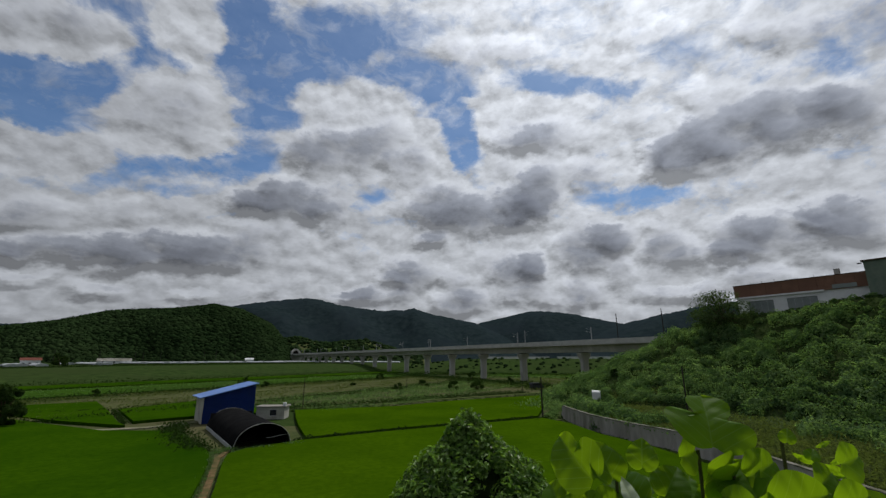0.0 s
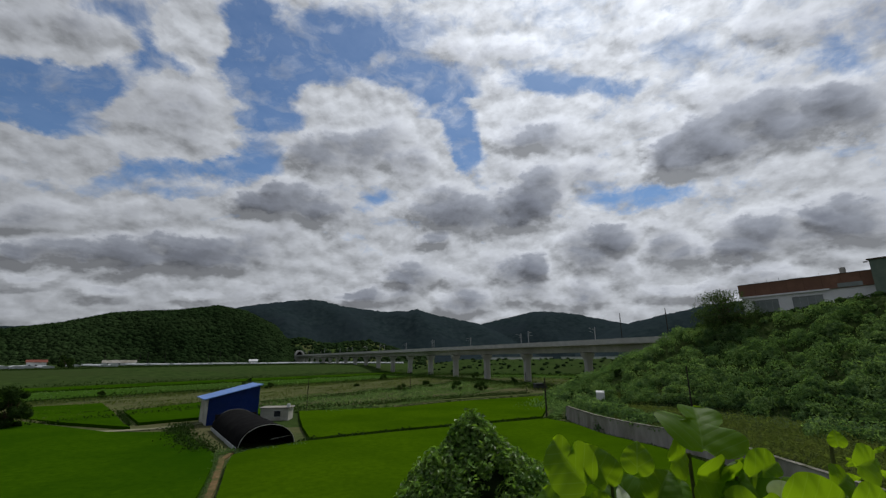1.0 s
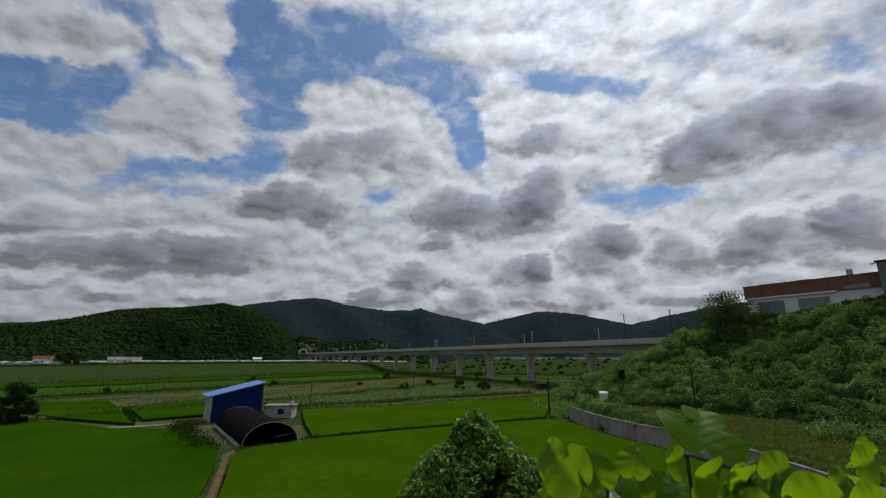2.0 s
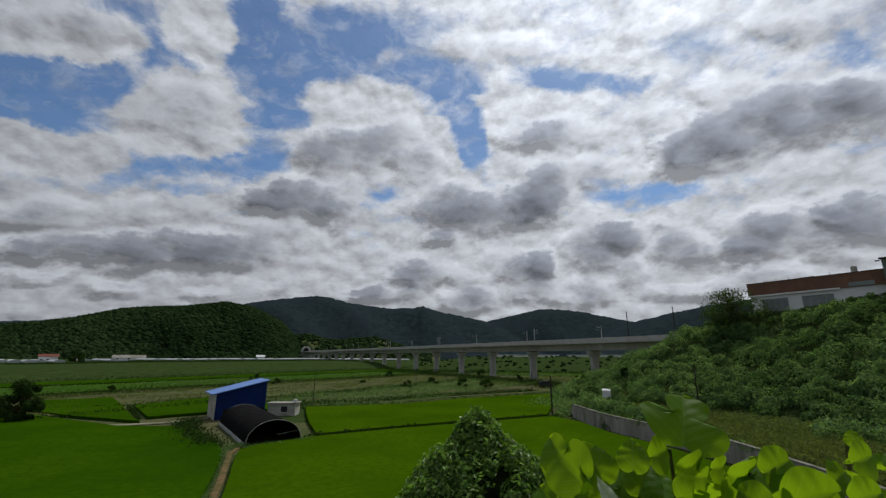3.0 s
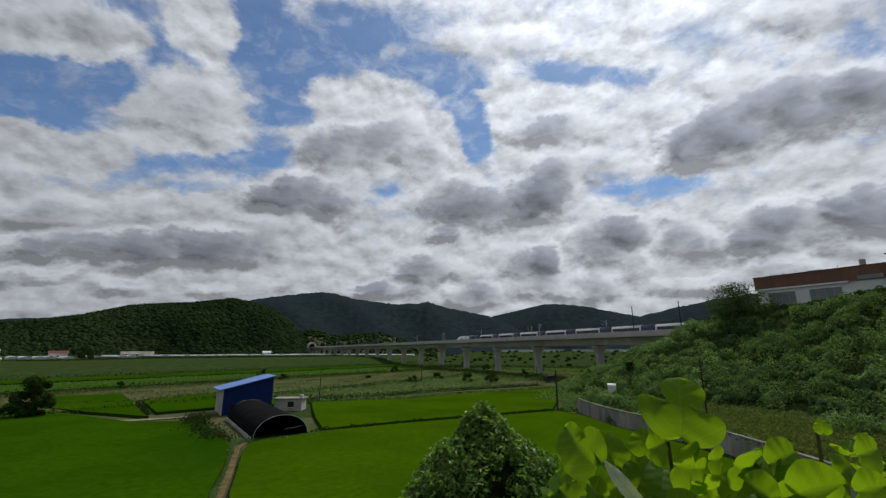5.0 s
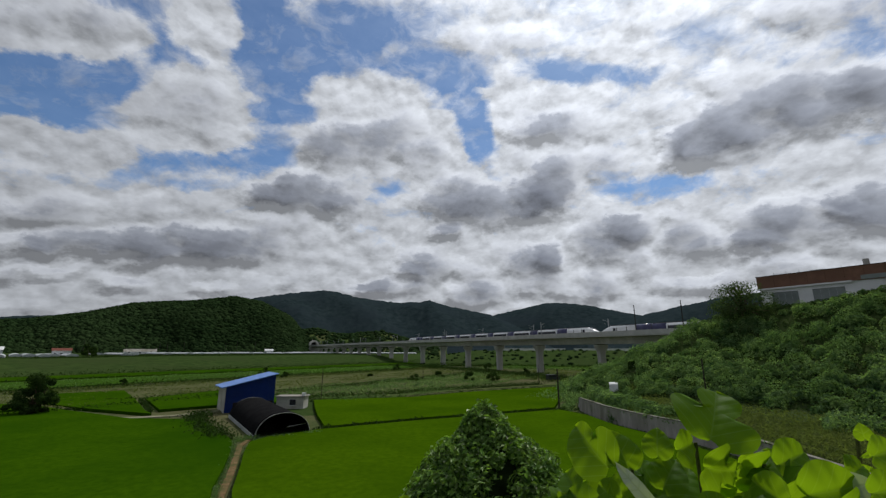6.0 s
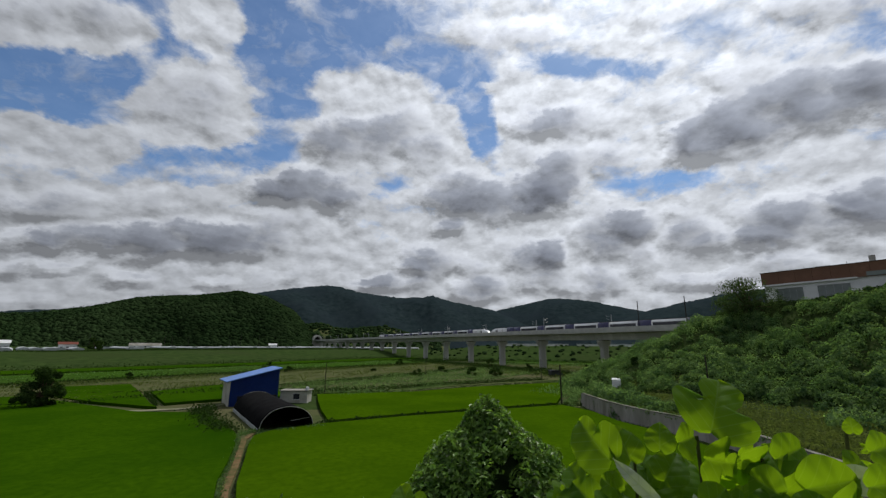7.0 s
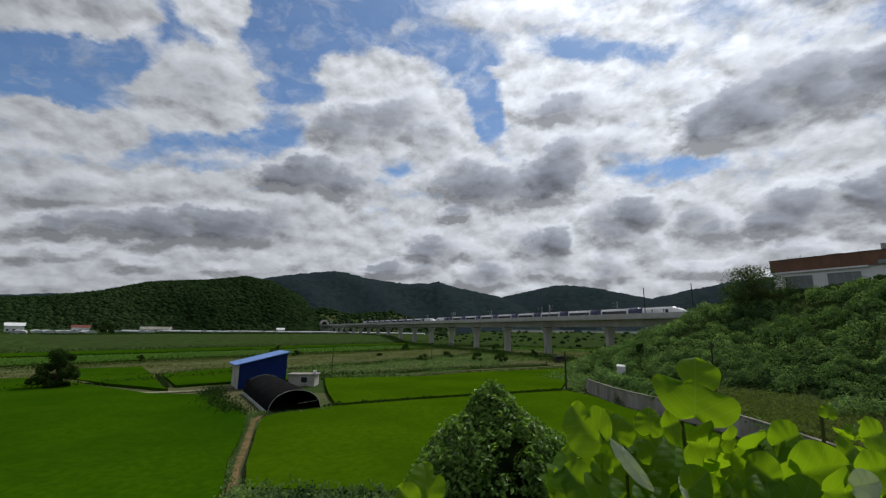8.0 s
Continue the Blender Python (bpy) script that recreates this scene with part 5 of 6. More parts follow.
for az, r, ln, tn in ((-46, 370, 50, -45), (-44.8, 420, 60, -44), (-43, 385, 30, -43), (-39.2, 480, 40, -39), (-31.8, 520, 50, -32), (-28.8, 555, 40, -29), (-25.6, 575, 46, -26), (-19.8, 610, 44, -20), (-16.0, 600, 40, -16), (-12.2, 600, 44, -12), (-44, 400, 46, -43), (-42.4, 430, 40, -43), (-41.0, 405, 24, -40), (-37.2, 470, 50, -38), (-36.0, 455, 16, -36), (-33.6, 500, 40, -33), (-30.2, 540, 30, -31),
                      (-27.4, 560, 22, -28), (-24.0, 590, 40, -25), (-21.5, 600, 26, -22), (-18.0, 640, 40, -18), (-14.0, 640, 36, -14), (-10.5, 620, 40, -10), (-8.0, 600, 30, -8), (-5.5, 560, 30, -6)):
    greenhouse(az, r, ln, tn)


def far_house(az, r, w, d, h, roof, label):
    p = polar(az, r)
    t = thing("farmhouse", pose(p.x, p.y, float(land_z(p.x, p.y)) - 0.15, 0, 0, -az), label, "house")
    part("wall", box(bmesh.new(), (-w / 2, -d / 2, 0), (w / 2, d / 2, h)), M_WHITE, t)
    part("roof", loft(bmesh.new(), [[(-w / 2 - 0.5, -d / 2 - 0.5, h), (-w / 2 - 0.5, 0, h + d * 0.28), (-w / 2 - 0.5, d / 2 + 0.5, h)], [(w / 2 + 0.5, -d / 2 - 0.5, h), (w / 2 + 0.5, 0, h + d * 0.28), (w / 2 + 0.5, d / 2 + 0.5, h)]]), roof, t)
    for k in range(3):
        x = -w / 2 + w * (k + 0.5) / 3
        part("window", box(bmesh.new(), (x - 0.7, -d / 2 - 0.05, 1.0), (x + 0.7, -d / 2 + 0.05, 2.3)), M_TRAIN_GLASS, t)


far_house(-46.4, 430, 10, 8, 4.5, M_WHITE, "white two-storey house far across the fields")
far_house(-41.6, 440, 11, 7, 4, M_RED, "low house with a red roof far across the fields")
far_house(-35.2, 520, 26, 9, 2.6, M_WALL, "long low farm building with a grey roof")
far_house(-22.2, 620, 10, 7, 4, M_WHITE, "small white house below a hill")


def factory(az, r, w, h, base):
    p = polar(az, r)
    t = thing("warehouse", pose(p.x, p.y, 0, 0, 0, -az), "long white warehouse seen under the viaduct", "warehouse")
    part("wall", box(bmesh.new(), (-w / 2, 0, -0.2), (w / 2, 30, h)), M_WHITE, t)
    part("roof", box(bmesh.new(), (-w / 2 - 0.5, -0.5, h), (w / 2 + 0.5, 30.5, h + 0.6)), M_FILM, t)


factory(20.5, 425, 62, 11.9, 7.0)
factory(11.0, 470, 70, 12.0, 8.0)


def parked(x, y, turn, mat, label):
    t = thing("van", pose(x, y, max(float(ground_z(x, y)), float(hill_z(x, y)) if x < 37 else -1) + 0.15, 0, 0, turn), label, "van")
    prof = [(-2.3, 0.4), (-2.35, 1.9), (-2.1, 2.1), (1.0, 2.1), (1.7, 1.25), (2.35, 1.1), (2.4, 0.4)]
    part("body", loft(bmesh.new(), [[(x0, y0, z) for x0, z in prof] for y0 in (-0.85, 0.85)]), mat, t)
    part("windows", box(bmesh.new(), (-1.9, -0.87, 1.3), (1.1, 0.87, 1.85)), M_TRAIN_GLASS, t)
    for wx in (-1.5, 1.5):
        for wy in (-0.8, 0.8):
            part("wheel", tube(bmesh.new(), (wx, wy - 0.1, 0.33), (wx, wy + 0.1, 0.33), 0.33, n=14), M_POLE, t)


parked(36.2, 96.4, 70, M_WHITE, "white van parked at the foot of a hillside")
parked(38, 158, 20, M_CAR_DARK, "dark small van parked by a farm road")


# ---- the vine-covered tree before the camera ----
def vine_tree():
    base = polar(4.7, 9.6)
    z = float(ground_z(base.x, base.y)) - 0.2
    t = thing("vine_tree", pose(base.x, base.y, z), "cone-shaped small tree smothered in glossy green vines", "tree")
    top = EYE[2] - 9.6 * math.tan(radians(6.8)) - z
    part("trunk", tube(bmesh.new(), (0, 0, -0.2), (0.05, 0, top * 0.8), 0.16, 0.06, 10), M_BARK, t)
    shape = ((0, 0.12), (0.3, 0.42), (0.6, 0.66), (0.85, 1.02), (1.2, 1.42), (2.0, 1.75), (3.0, 1.95), (4.5, 2.0))
    hs, rs = [s[0] for s in shape], [s[1] for s in shape]
    pts, nrm = [], []
    for k in range(330):
        d = 0.12 + 3.0 * (k / 330) ** 0.8
        a = k * 2.399
        r = np.interp(d, hs, rs)
        # a gap where the vines hang apart and the dark core shows
        if math.sin(a) < -0.2 and abs(r * math.cos(a) - 0.12) < 0.12 + 0.3 * d and d > 0.9 and RNG.random() < 0.58:
            continue
        size = 0.15 + 0.07 * d ** 0.7 * RNG.uniform(0.3, 2.4)
        c = (max(r - size * 0.8, 0) * math.cos(a) + 0.1 * d * math.sin(d * 1.7), max(r - size * 0.8, 0) * math.sin(a), top - d + RNG.uniform(-0.08, 0.08))
        p, q = heap_points(c, (size, size, size * 0.9), int(60 + 260 * size), 6)
        pts.append(p)
        nrm.append(q + np.array((0, 0, 0.35)))
    tagged(leaves("vine_foliage", np.concatenate(pts), np.concatenate(nrm), 0.112, M_VINE, t, jitter=0.5, narrow=0.55), kind="stuff")
    # near-black core paints the shade inside the foliage
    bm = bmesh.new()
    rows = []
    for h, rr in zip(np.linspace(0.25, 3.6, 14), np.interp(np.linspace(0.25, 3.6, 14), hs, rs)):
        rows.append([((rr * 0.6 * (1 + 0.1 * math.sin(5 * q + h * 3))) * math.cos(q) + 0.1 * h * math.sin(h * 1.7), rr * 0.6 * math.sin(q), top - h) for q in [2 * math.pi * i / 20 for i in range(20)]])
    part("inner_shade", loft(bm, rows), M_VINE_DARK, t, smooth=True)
    m = 60
    k = RNG.uniform(0, 1, m)
    sp = np.stack([RNG.normal(0.0, 0.07, m), RNG.normal(0, 0.07, m), top + RNG.uniform(-0.15, 0.12, m)], 1)
    tagged(leaves("top_sprig", sp, np.tile((0, -0.5, 0.5), (m, 1)), 0.09, M_VINE, t, jitter=0.8), kind="stuff")


vine_tree()


# ---- creeper shoots close to the camera ----
def leaf_material(name, dark, light, through_light, amount, rough=0.4):
    """A leaf with pale veins along its length; light shines through it."""
    m = bpy.data.materials.new(name)
    m.use_nodes = True
    nt = m.node_tree
    b, out = nt.nodes["Principled BSDF"], nt.nodes["Material Output"]
    tc = nt.nodes.new("ShaderNodeTexCoord")
    sep = nt.nodes.new("ShaderNodeSeparateXYZ")
    nt.links.new(tc.outputs["Object"], sep.inputs[0])

    def mathn(op, a, c=0.0):
        n = nt.nodes.new("ShaderNodeMath")
        n.operation = op
        for i, s in enumerate((a, c)):
            if isinstance(s, (int, float)):
                n.inputs[i].default_value = s
            else:
                nt.links.new(s, n.inputs[i])
        return n.outputs[0]

    ax = mathn("ABSOLUTE", sep.outputs[0])
    ribs = mathn("ABSOLUTE", mathn("SUBTRACT", mathn("FRACT", mathn("MULTIPLY", mathn("SUBTRACT", sep.outputs[1], mathn("MULTIPLY", ax, 0.75)), 48.0)), 0.5))
    vein = mathn("MAXIMUM", mathn("LESS_THAN", ax, 0.0012), mathn("LESS_THAN", ribs, 0.05))
    nz = nt.nodes.new("ShaderNodeTexNoise")
    nz.inputs["Scale"].default_value, nz.inputs["Detail"].default_value = 30, 5
    nt.links.new(tc.outputs["Object"], nz.inputs["Vector"])
    oi = nt.nodes.new("ShaderNodeObjectInfo")
    f = mathn("ADD", mathn("MULTIPLY", nz.outputs["Fac"], 0.5), mathn("MULTIPLY", oi.outputs["Random"], 0.5))

    def blend(fac, a, c):
        n = nt.nodes.new("ShaderNodeMix")
        n.data_type = "RGBA"
        nt.links.new(fac, n.inputs["Factor"])
        for key, v in (("A", a), ("B", c)):
            if isinstance(v, tuple):
                n.inputs[key].default_value = (*v, 1)
            else:
                nt.links.new(v, n.inputs[key])
        return n.outputs["Result"]

    col = blend(f, dark, light)
    col = blend(mathn("MULTIPLY", vein, 0.35), col, (0.22, 0.3, 0.1))
    nt.links.new(col, b.inputs["Base Color"])
    b.inputs["Roughness"].default_value = rough
    b.inputs["Specular IOR Level"].default_value = 0.1
    t = nt.nodes.new("ShaderNodeBsdfTranslucent")
    t.inputs[0].default_value = (*through_light, 1)
    bp = nt.nodes.new("ShaderNodeBump")
    bp.inputs["Strength"].default_value, bp.inputs["Distance"].default_value = 0.4, 0.003
    nt.links.new(ribs, bp.inputs["Height"])
    nt.links.new(bp.outputs[0], b.inputs["Normal"])
    mx = nt.nodes.new("ShaderNodeMixShader")
    mx.inputs[0].default_value = amount
    nt.links.new(b.outputs[0], mx.inputs[1])
    nt.links.new(t.outputs[0], mx.inputs[2])
    nt.links.new(mx.outputs[0], out.inputs[0])
    return m


M_LEAF = leaf_material("creeper_leaf", (0.028, 0.085, 0.006), (0.085, 0.165, 0.012), (0.3, 0.5, 0.008), 0.52, 0.55)
M_LEAF_PALE = leaf_material("creeper_leaf_underside", (0.34, 0.4, 0.27), (0.44, 0.5, 0.35), (0.35, 0.45, 0.15), 0.3, 0.6)
M_STEM = surface("creeper_stem", (0.05, 0.06, 0.02), (0.09, 0.1, 0.03), 40, bump=0.2)


LEAF_OUTLINES = {
    # half outlines as (across, along) from the stalk to the tip: right side, then left side where it differs
    "round": (((0.0, 0.03), (0.16, -0.05), (0.36, 0.03), (0.49, 0.22), (0.5, 0.42), (0.41, 0.63), (0.26, 0.82), (0.1, 0.94), (0.0, 1.0)), None),
    "lobed": (((0.0, 0.04), (0.17, -0.04), (0.4, 0.0), (0.56, 0.16), (0.58, 0.36), (0.44, 0.47), (0.24, 0.47), (0.33, 0.64), (0.34, 0.82), (0.19, 0.95), (0.0, 1.0)),
              ((0.0, 0.04), (0.2, -0.03), (0.42, 0.08), (0.56, 0.27), (0.64, 0.5), (0.52, 0.6), (0.36, 0.47), (0.18, 0.5), (0.29, 0.72), (0.23, 0.9), (0.0, 1.0))),
    "two_lobed": (((0.0, 0.04), (0.2, -0.02), (0.42, 0.12), (0.5, 0.36), (0.44, 0.56), (0.3, 0.6), (0.25, 0.5), (0.22, 0.62), (0.24, 0.84), (0.14, 0.97), (0.0, 1.0)),
                  ((0.0, 0.04), (0.18, -0.04), (0.38, 0.08), (0.48, 0.3), (0.46, 0.55), (0.36, 0.78), (0.18, 0.94), (0.0, 1.0))),
    "long": (((0.0, 0.0), (0.05, 0.1), (0.1, 0.28), (0.12, 0.48), (0.1, 0.68), (0.055, 0.87), (0.0, 1.0)), None),
}


def leaf_mesh(kind):
    """A leaf of unit length lying along y, stalk end at the origin, cupped, folded along its midrib and waved at its edge."""
    right, left = LEAF_OUTLINES[kind]
    left = left or right
    rows, cols = 26, 6

    def half(side, t):
        """Edge point of one side at a share t of the outline's length, rounded between its corners."""
        n = len(side) - 1
        f = min(t * n, n - 1e-6)
        i, u = int(f), f - int(f)
        p = [np.array(side[min(max(k, 0), n)]) for k in (i - 1, i, i + 1, i + 2)]
        return 0.5 * (2 * p[1] + (p[2] - p[0]) * u + (2 * p[0] - 5 * p[1] + 4 * p[2] - p[3]) * u * u + (3 * p[1] - p[0] - 3 * p[2] + p[3]) * u ** 3)

    flat_leaf = kind == "long"
    bm = bmesh.new()
    mid = [bm.verts.new((0, t, -0.34 * t * t)) for t in np.linspace(0.04, 1.0, rows + 1)]
    for sign, side in ((1, right), (-1, left)):
        last = [[m] for m in mid]
        for i in range(rows + 1):
            t = i / rows
            e = half(side, t)
            y0 = 0.04 + 0.96 * t
            for j in range(1, cols + 1):
                q = j / cols
                x, y = e[0] * q, y0 + (e[1] - y0) * q
                wave = 0.03 * q * q * math.sin(13 * t + 2.0 * sign) + 0.012 * q * math.sin(31 * t + sign)
                ribs = 0.008 * q * math.sin(t * 40)
                z = (0.45 if not flat_leaf else 0.2) * x - 0.55 * x * x - 0.34 * y * y + wave + ribs
                last[i].append(bm.verts.new((sign * x, y, z)))
        for a, b in zip(last, last[1:]):
            for j in range(cols):
                bm.faces.new((a[j], a[j + 1], b[j + 1], b[j]) if sign > 0 else (a[j], b[j], b[j + 1], a[j + 1]))
    bmesh.ops.remove_doubles(bm, verts=bm.verts, dist=0.0004)
    for f in bm.faces:
        f.smooth = True
    me = bpy.data.meshes.new("leaf")
    bm.to_mesh(me)
    bm.free()
    return me


LEAF_MESHES = {}


def leaf_data(kind, material, size):
    key = (kind, material.name, round(size, 3))
    if key not in LEAF_MESHES:
        me = leaf_mesh(kind)
        me.transform(Matrix.Diagonal((size, size, size, 1)))
        me.materials.append(material)
        LEAF_MESHES[key] = me
    return LEAF_MESHES[key]


SHOOTS = []


def shoot(az, dist, low, high, label, bend=0.0):
    """A creeper shoot that climbs from low to high (elevations) at an azimuth and distance; its leaves hang on it."""
    foot = Vector(EYE) + polar(az, dist, dist * math.tan(radians(low)))
    t = thing("creeper_shoot", Matrix.Translation(foot), label, "creeper", "creeper shoots before the camera")
    tip = Vector(EYE) + polar(az, dist, dist * math.tan(radians(high))) - foot
    bm = bmesh.new()
    pts = [tip * (k / 5) + Vector((bend * math.sin(math.pi * k / 5), 0, 0)) for k in range(6)]
    for p, q in zip(pts, pts[1:]):
        tube(bm, p, q, 0.004, 0.003, 6)
    part("stem", bm, M_STEM, t)
    t["foot"] = foot[:]
    SHOOTS.append(t)
    return t


def leaf(host, az, el, dist, size, kind="round", spin=0.0, tip=20.0, face=0.0, pale=False):
    """A leaf of a shoot with its middle at az, el, dist. spin turns it in the picture, tip leans its blade back from upright, face turns it sideways."""
    mid = Vector(EYE) + polar(az, dist, dist * math.tan(radians(el)))
    turn = Matrix.Rotation(radians(-az), 4, "Z") @ Matrix.Rotation(radians(face), 4, "Z") @ Matrix.Rotation(radians(spin), 4, "Y") @ Matrix.Rotation(radians(90 - tip), 4, "X")
    ob = new("leaf", leaf_data(kind, M_LEAF_PALE if pale else M_LEAF, size))
    ob.parent = host
    ob.matrix_basis = Matrix.Translation(mid - host.matrix_world.translation) @ turn @ Matrix.Translation((0, -0.5 * size, 0.05 * size))
    if pale:
        tagged(ob, "pale silvery leaf underside")
    return ob


s1 = shoot(27.6, 0.95, -62, -9.5, "creeper shoot with a tall lobed leaf on top", 0.01)
big_leaf = leaf(s1, 29.5, -6.0, 0.93, 0.114, "lobed", 14, 14, 8)
leaf(s1, 26.8, -10.0, 0.92, 0.062, "round", 82, 45, 0)
leaf(s1, 29.7, -11.9, 0.90, 0.071, "lobed", 105, 30, 0)
leaf(s1, 24.8, -12.8, 0.95, 0.068, "round", 25, 30, -10)
leaf(s1, 29.3, -14.0, 0.93, 0.054, "round", 160, 35, 0)
leaf(s1, 28.8, -15.3, 0.84, 0.056, "round", 55, 30, 0)
leaf(s1, 30.5, -13.6, 0.95, 0.065, "round", 150, 35, 15)
leaf(s1, 26.2, -13.4, 0.98, 0.083, "round", 40, 40, 0)
leaf(s1, 32.1, -10.9, 0.97, 0.053, "round", 100, 50, 0)
s2 = shoot(21.0, 0.98, -62, -12.5, "creeper shoot with bright backlit leaves")
leaf(s2, 16.5, -10.9, 0.95, 0.107, "two_lobed", -48, 15, -10)
leaf(s2, 19.9, -10.9, 0.95, 0.073, "round", -8, 15, 35)
leaf(s2, 23.8, -9.9, 0.93, 0.053, "round", 6, 12, 0)
leaf(s2, 21.9, -13.4, 1.00, 0.088, "round", -25, 40, 0)
leaf(s2, 18.0, -15.4, 0.90, 0.057, "round", -70, 35, 0)
leaf(s2, 14.6, -15.5, 0.96, 0.089, "lobed", -40, 30, 0)
leaf(s2, 15.1, -16.7, 0.93, 0.077, "round", -60, 30, 0)
leaf(s2, 19.9, -15.2, 0.92, 0.069, "round", 80, 35, 0)
leaf(s2, 23.0, -13.8, 1.00, 0.100, "lobed", 15, 40, 0)
leaf(s2, 18.9, -17.6, 0.86, 0.072, "lobed", 30, 35, 0)
pale_leaf = leaf(s2, 21.4, -14.7, 0.82, 0.105, "long", -46, 15, 0, True)
leaf(s2, 26.8, -16.3, 0.83, 0.049, "long", -20, 35, 0, True)
s3 = shoot(33.5, 0.95, -62, -11, "creeper shoot with folded broad leaves")
leaf(s3, 34.5, -11.3, 0.95, 0.078, "lobed", -15, 30, 15)
leaf(s3, 33.2, -13.4, 0.88, 0.067, "round", -72, 35, 0)
leaf(s3, 35.9, -10.8, 1.00, 0.054, "round", 60, 35, 20)
leaf(s3, 33.7, -14.5, 0.86, 0.052, "round", -10, 45, 0)
leaf(s3, 36.0, -10.2, 0.97, 0.072, "two_lobed", 70, 35, 0)
leaf(s3, 32.8, -11.8, 0.95, 0.067, "lobed", 120, 35, 0)
leaf(s3, 35.7, -13.8, 0.90, 0.070, "round", 110, 40, 0)
leaf(s3, 30.9, -15.8, 0.86, 0.059, "lobed", -50, 35, 0)
s4 = shoot(40.0, 0.92, -62, -12.5, "creeper shoot with large round leaves")
leaf(s4, 38.9, -12.5, 0.90, 0.089, "round", 78, 22, 0)
leaf(s4, 42.5, -11.8, 0.90, 0.058, "round", 82, 35, 0)
leaf(s4, 42.8, -8.8, 1.00, 0.058, "round", 78, 45, 0)
leaf(s4, 37.3, -14.5, 0.86, 0.053, "round", 30, 35, 0)
leaf(s4, 39.8, -14.3, 0.85, 0.062, "lobed", 100, 40, 0)
leaf(s4, 40.9, -10.5, 1.00, 0.054, "round", 60, 50, 0)
leaf(s4, 42.2, -8.8, 1.05, 0.052, "long", 65, 30, 0)
leaf(s4, 41.4, -10.3, 1.05, 0.052, "long", 110, 30, 0)
s5 = shoot(38.4, 1.15, -57.5, -6.8, "thin creeper tip with small young leaves", -0.02)
tip_leaf = leaf(s5, 38.9, -7.0, 1.12, 0.028, "round", 10, 15, 0)
leaf(s5, 40.5, -8.4, 1.10, 0.025, "round", 20, 30, 0)
leaf(s5, 40.0, -9.0, 1.10, 0.054, "long", 125, 25, 0)
leaf(s5, 41.9, -9.5, 1.08, 0.062, "long", 118, 30, 0)
leaf(s5, 42.1, -10.6, 1.05, 0.052, "long", 100, 35, 0)
leaf(s5, 41.5, -7.5, 1.12, 0.036, "long", 70, 30, 0)
s6 = shoot(-4.0, 0.95, -62, -18.5, "single creeper leaf rising over the bank edge")
edge_leaf = leaf(s6, -3.8, -18.1, 0.92, 0.079, "two_lobed", -12, 20, 0)
leaf(s6, -6.3, -19.6, 0.90, 0.063, "round", -60, 30, 0)
s7 = shoot(43.5, 0.9, -62, -13.5, "creeper shoot with a wind-turned pale leaf")
turned_leaf = leaf(s7, 41.5, -13.1, 0.85, 0.043, "round", 78, 8, 0, True)


# leaves lower on the shoots, in their shade
for host, a0, a1, e0, e1, n in ((s1, 24, 32, -23, -14.0, 34), (s2, 13, 25, -24, -14.8, 44), (s3, 30, 38, -22, -13.0, 38), (s4, 37, 49, -21, -12.0, 44)):
    for k in range(n):
        leaf(host, RNG.uniform(a0, a1), RNG.uniform(e0, e1), RNG.uniform(1.0, 1.16), (0.062, 0.08, 0.07)[k % 3], ("round", "lobed", "round", "two_lobed")[k % 4], RNG.uniform(-100, 100), RNG.uniform(20, 55), RNG.uniform(-25, 25))


# undergrowth on the bank, below the shoots
n = 5000
bank_x, bank_y = RNG.uniform(-3.5, 4.5, n), RNG.uniform(0.45, 6.5, n)
bank_c = np.stack([bank_x, bank_y, ground_z(bank_x, bank_y) + RNG.uniform(0, 0.3, n)], 1)
undergrowth = leaves("undergrowth", bank_c, np.tile((0, -0.3, 1), (n, 1)), 0.13, M_VINE, jitter=0.5, narrow=0.8)
tagged(undergrowth, "low creeper leaves covering a grassy bank", "creepers", kind="stuff")


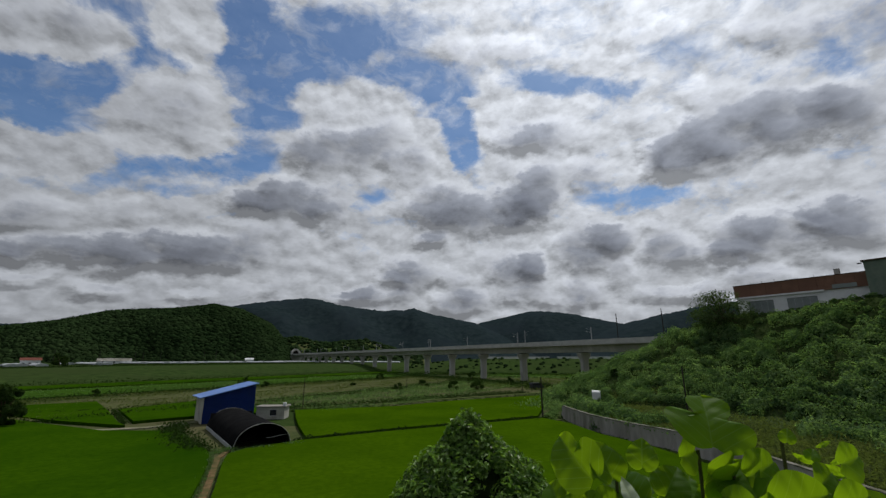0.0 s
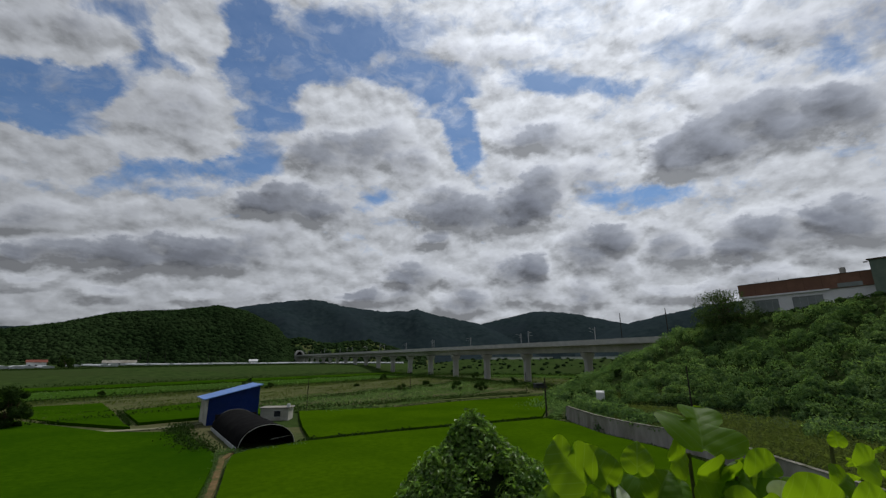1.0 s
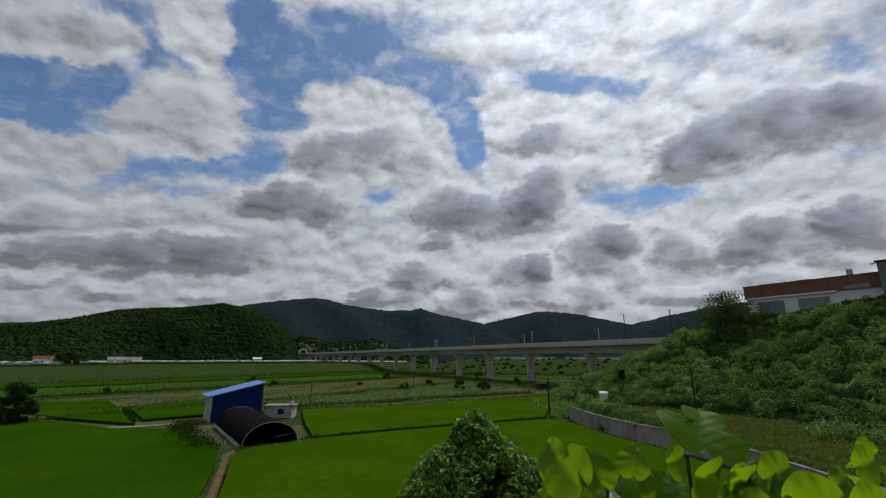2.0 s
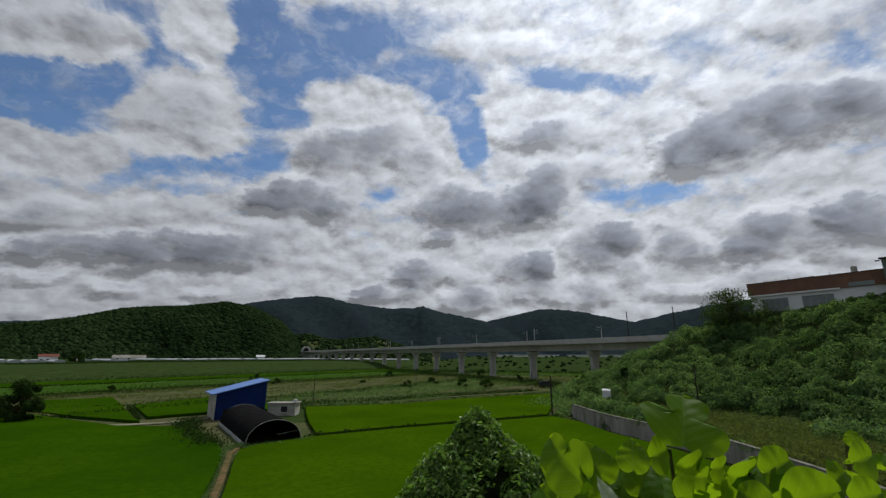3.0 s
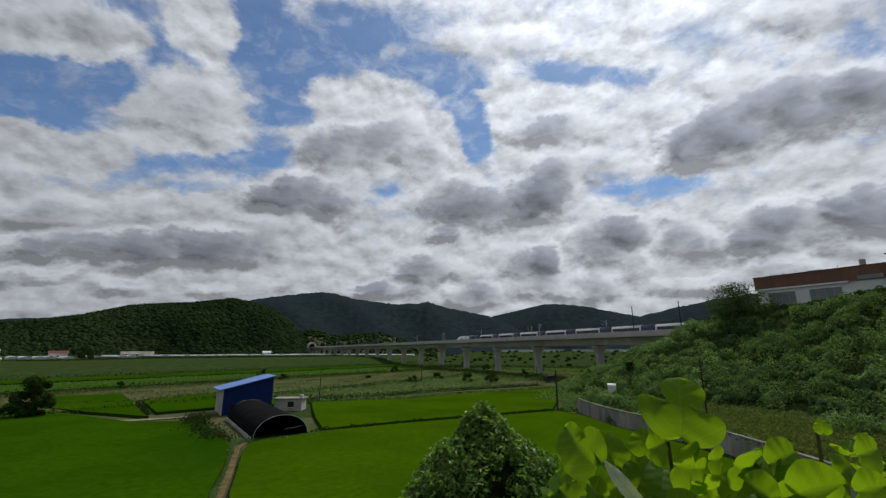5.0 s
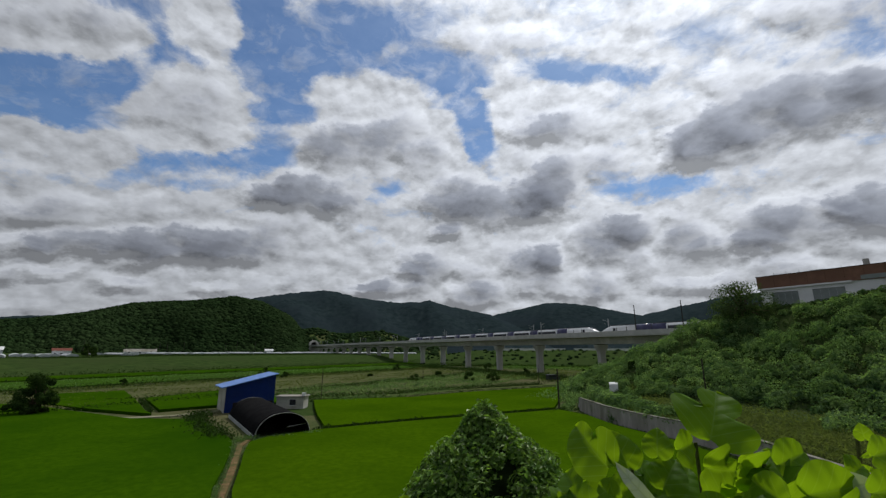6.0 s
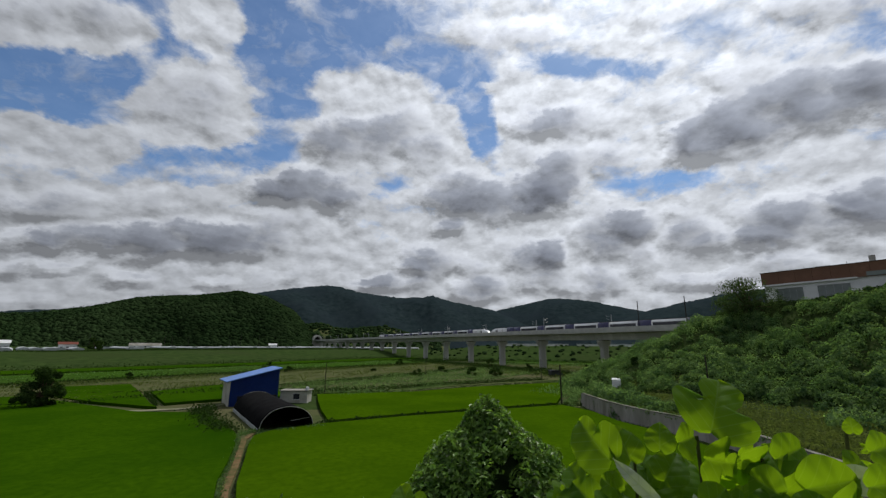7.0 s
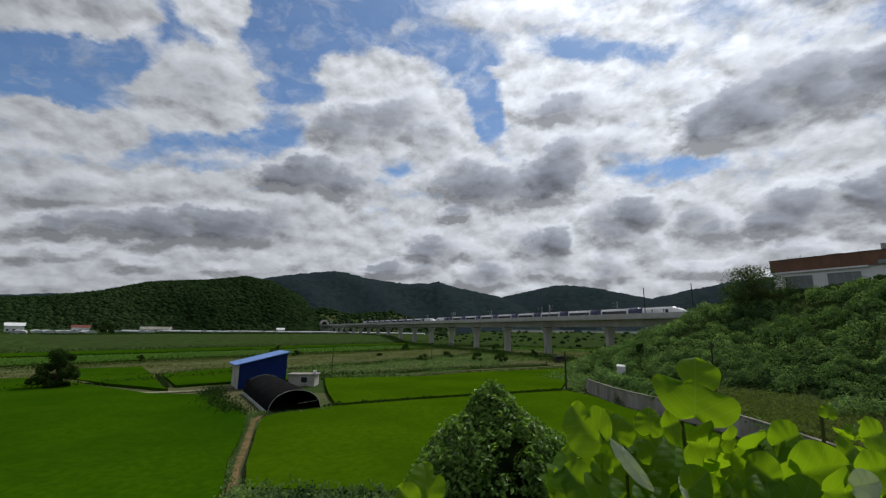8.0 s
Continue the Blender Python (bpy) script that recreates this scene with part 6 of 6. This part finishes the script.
# ---- what moves ----
def motions():
    def along(s):
        return TRACK @ Matrix.Translation((0, s, DECK - 0.48))
    for ob, lag in ((train_a, 0.0), (train_b, UNIT)):
        walk(ob, [(t, along(83.28 * t - 173.2 - lag)) for t in range(9)])

    def sway(ob, rows):
        foot = Matrix.Translation(ob["foot"])
        walk(ob, [(t, foot @ pose(0, 0, 0, fwd * 0.38, side * 0.38, 0)) for t, side, fwd in rows])

    # seconds, lean to the right, lean to the back, in degrees
    sway(s1, [(0, 4.2, 2), (0.5, 1.0, 3), (1, 0.6, 4), (1.5, 0, 4), (2.8, -1.5, 3), (3.2, -3, 0), (3.6, -1, -1), (4, 0, 0), (4.5, 0.2, 0), (4.7, -3, 0), (6, 0.5, 2), (6.5, 3.2, 2), (7, 1.4, 0), (7.3, 3, 1), (7.6, 2, 1), (8, -1.2, -1)])
    sway(s2, [(0, 0.5, 3), (1, -2.0, 5), (1.6, -3.0, 6), (2.8, -4.5, 6), (3.2, -2, 2), (3.6, -1.4, 0), (4, 0, 0), (4.5, -0.5, -1), (6, 1.0, 1), (6.5, 1.5, 1), (7, 1.5, 0), (7.3, 5, 1), (7.6, 4, 0), (8, -0.5, -1)])
    sway(s3, [(0, -2.5, 4), (1, -3, 4), (1.6, -2, 4), (2.8, -1, 3), (3.5, 0, 0), (4.5, 0.5, 0), (6, 1, 1), (6.5, 1.5, 1), (7, 1, 0), (7.5, 1.5, 0), (8, 0, 0)])
    sway(s4, [(0, -2.0, 3), (1, -1.5, 4), (1.6, -1, 3), (3, -0.6, 1), (4, 0, 0), (4.5, -0.4, 0), (6, 0.6, 1), (6.5, 1, 1), (7, 0.8, 0), (7.5, 0.4, -1), (8, 0, -1)])
    sway(s5, [(0, -3, 3), (1, 2, 6), (1.6, 4, 8), (2.8, 4, 6), (3.5, 3, 2), (4, 0, 0), (4.5, 0.5, 0), (6, 4, 5), (6.6, 6, 6), (7.3, 1, 1), (8, 0, 1)])
    sway(s6, [(0, -2, 6), (1.6, -3, 7), (2.8, -4, 5), (3.5, -7, 2), (4.5, -2, 3), (6, 0, 2), (6.5, 1, 0), (7, -1, -1), (7.6, -0.5, -1), (8, 0.5, -1)])
    sway(s7, [(0, 8, 6), (0.6, 5, 2), (1.0, -3, -6), (1.6, 3, -6), (2.8, 12, 6), (4.5, 12, 6), (5.8, 6, -2), (6.2, 4, -9), (6.6, 5, -10), (7, 7, -8), (7.3, 6, 2), (7.6, 1, 1), (8, 0, 0)])

    def bend(ob, rows):
        rest = ob.matrix_basis.copy()
        walk(ob, [(t, rest @ pose(0, 0, 0, back, 0, turn)) for t, back, turn in rows])

    bend(big_leaf, [(0, -14, 8), (0.5, -22, 4), (1, -26, 4), (1.5, -26, 0), (2.8, -20, -4), (3.2, -6, 0), (3.6, 4, 0), (4, 0, 0), (4.7, 4, 4), (6, -14, -8), (6.5, -20, -12), (7, -4, -6), (7.3, -16, -12), (7.6, -22, -8), (8, 6, 4)])
    bend(pale_leaf, [(0, -20, -10), (1.6, -24, -10), (3, -6, -4), (4, 0, 0), (6, 2, 2), (7.3, 4, 8), (8, 0, 0)])
    bend(tip_leaf, [(0, 0, 0), (2, 20, 20), (4, 0, 0), (6, 30, 20), (8, 0, 0)])
    bend(edge_leaf, [(0, 0, 0), (3.5, 25, -40), (4.5, 0, 0), (6.5, -5, 20), (8, 0, 0)])
    bend(turned_leaf, [(0, 0, 0), (1.0, 20, 10), (1.6, 30, 20), (4, 0, 0), (6, 10, 10), (6.6, 25, 30), (7.3, 0, 0), (8, -20, 0)])


motions()
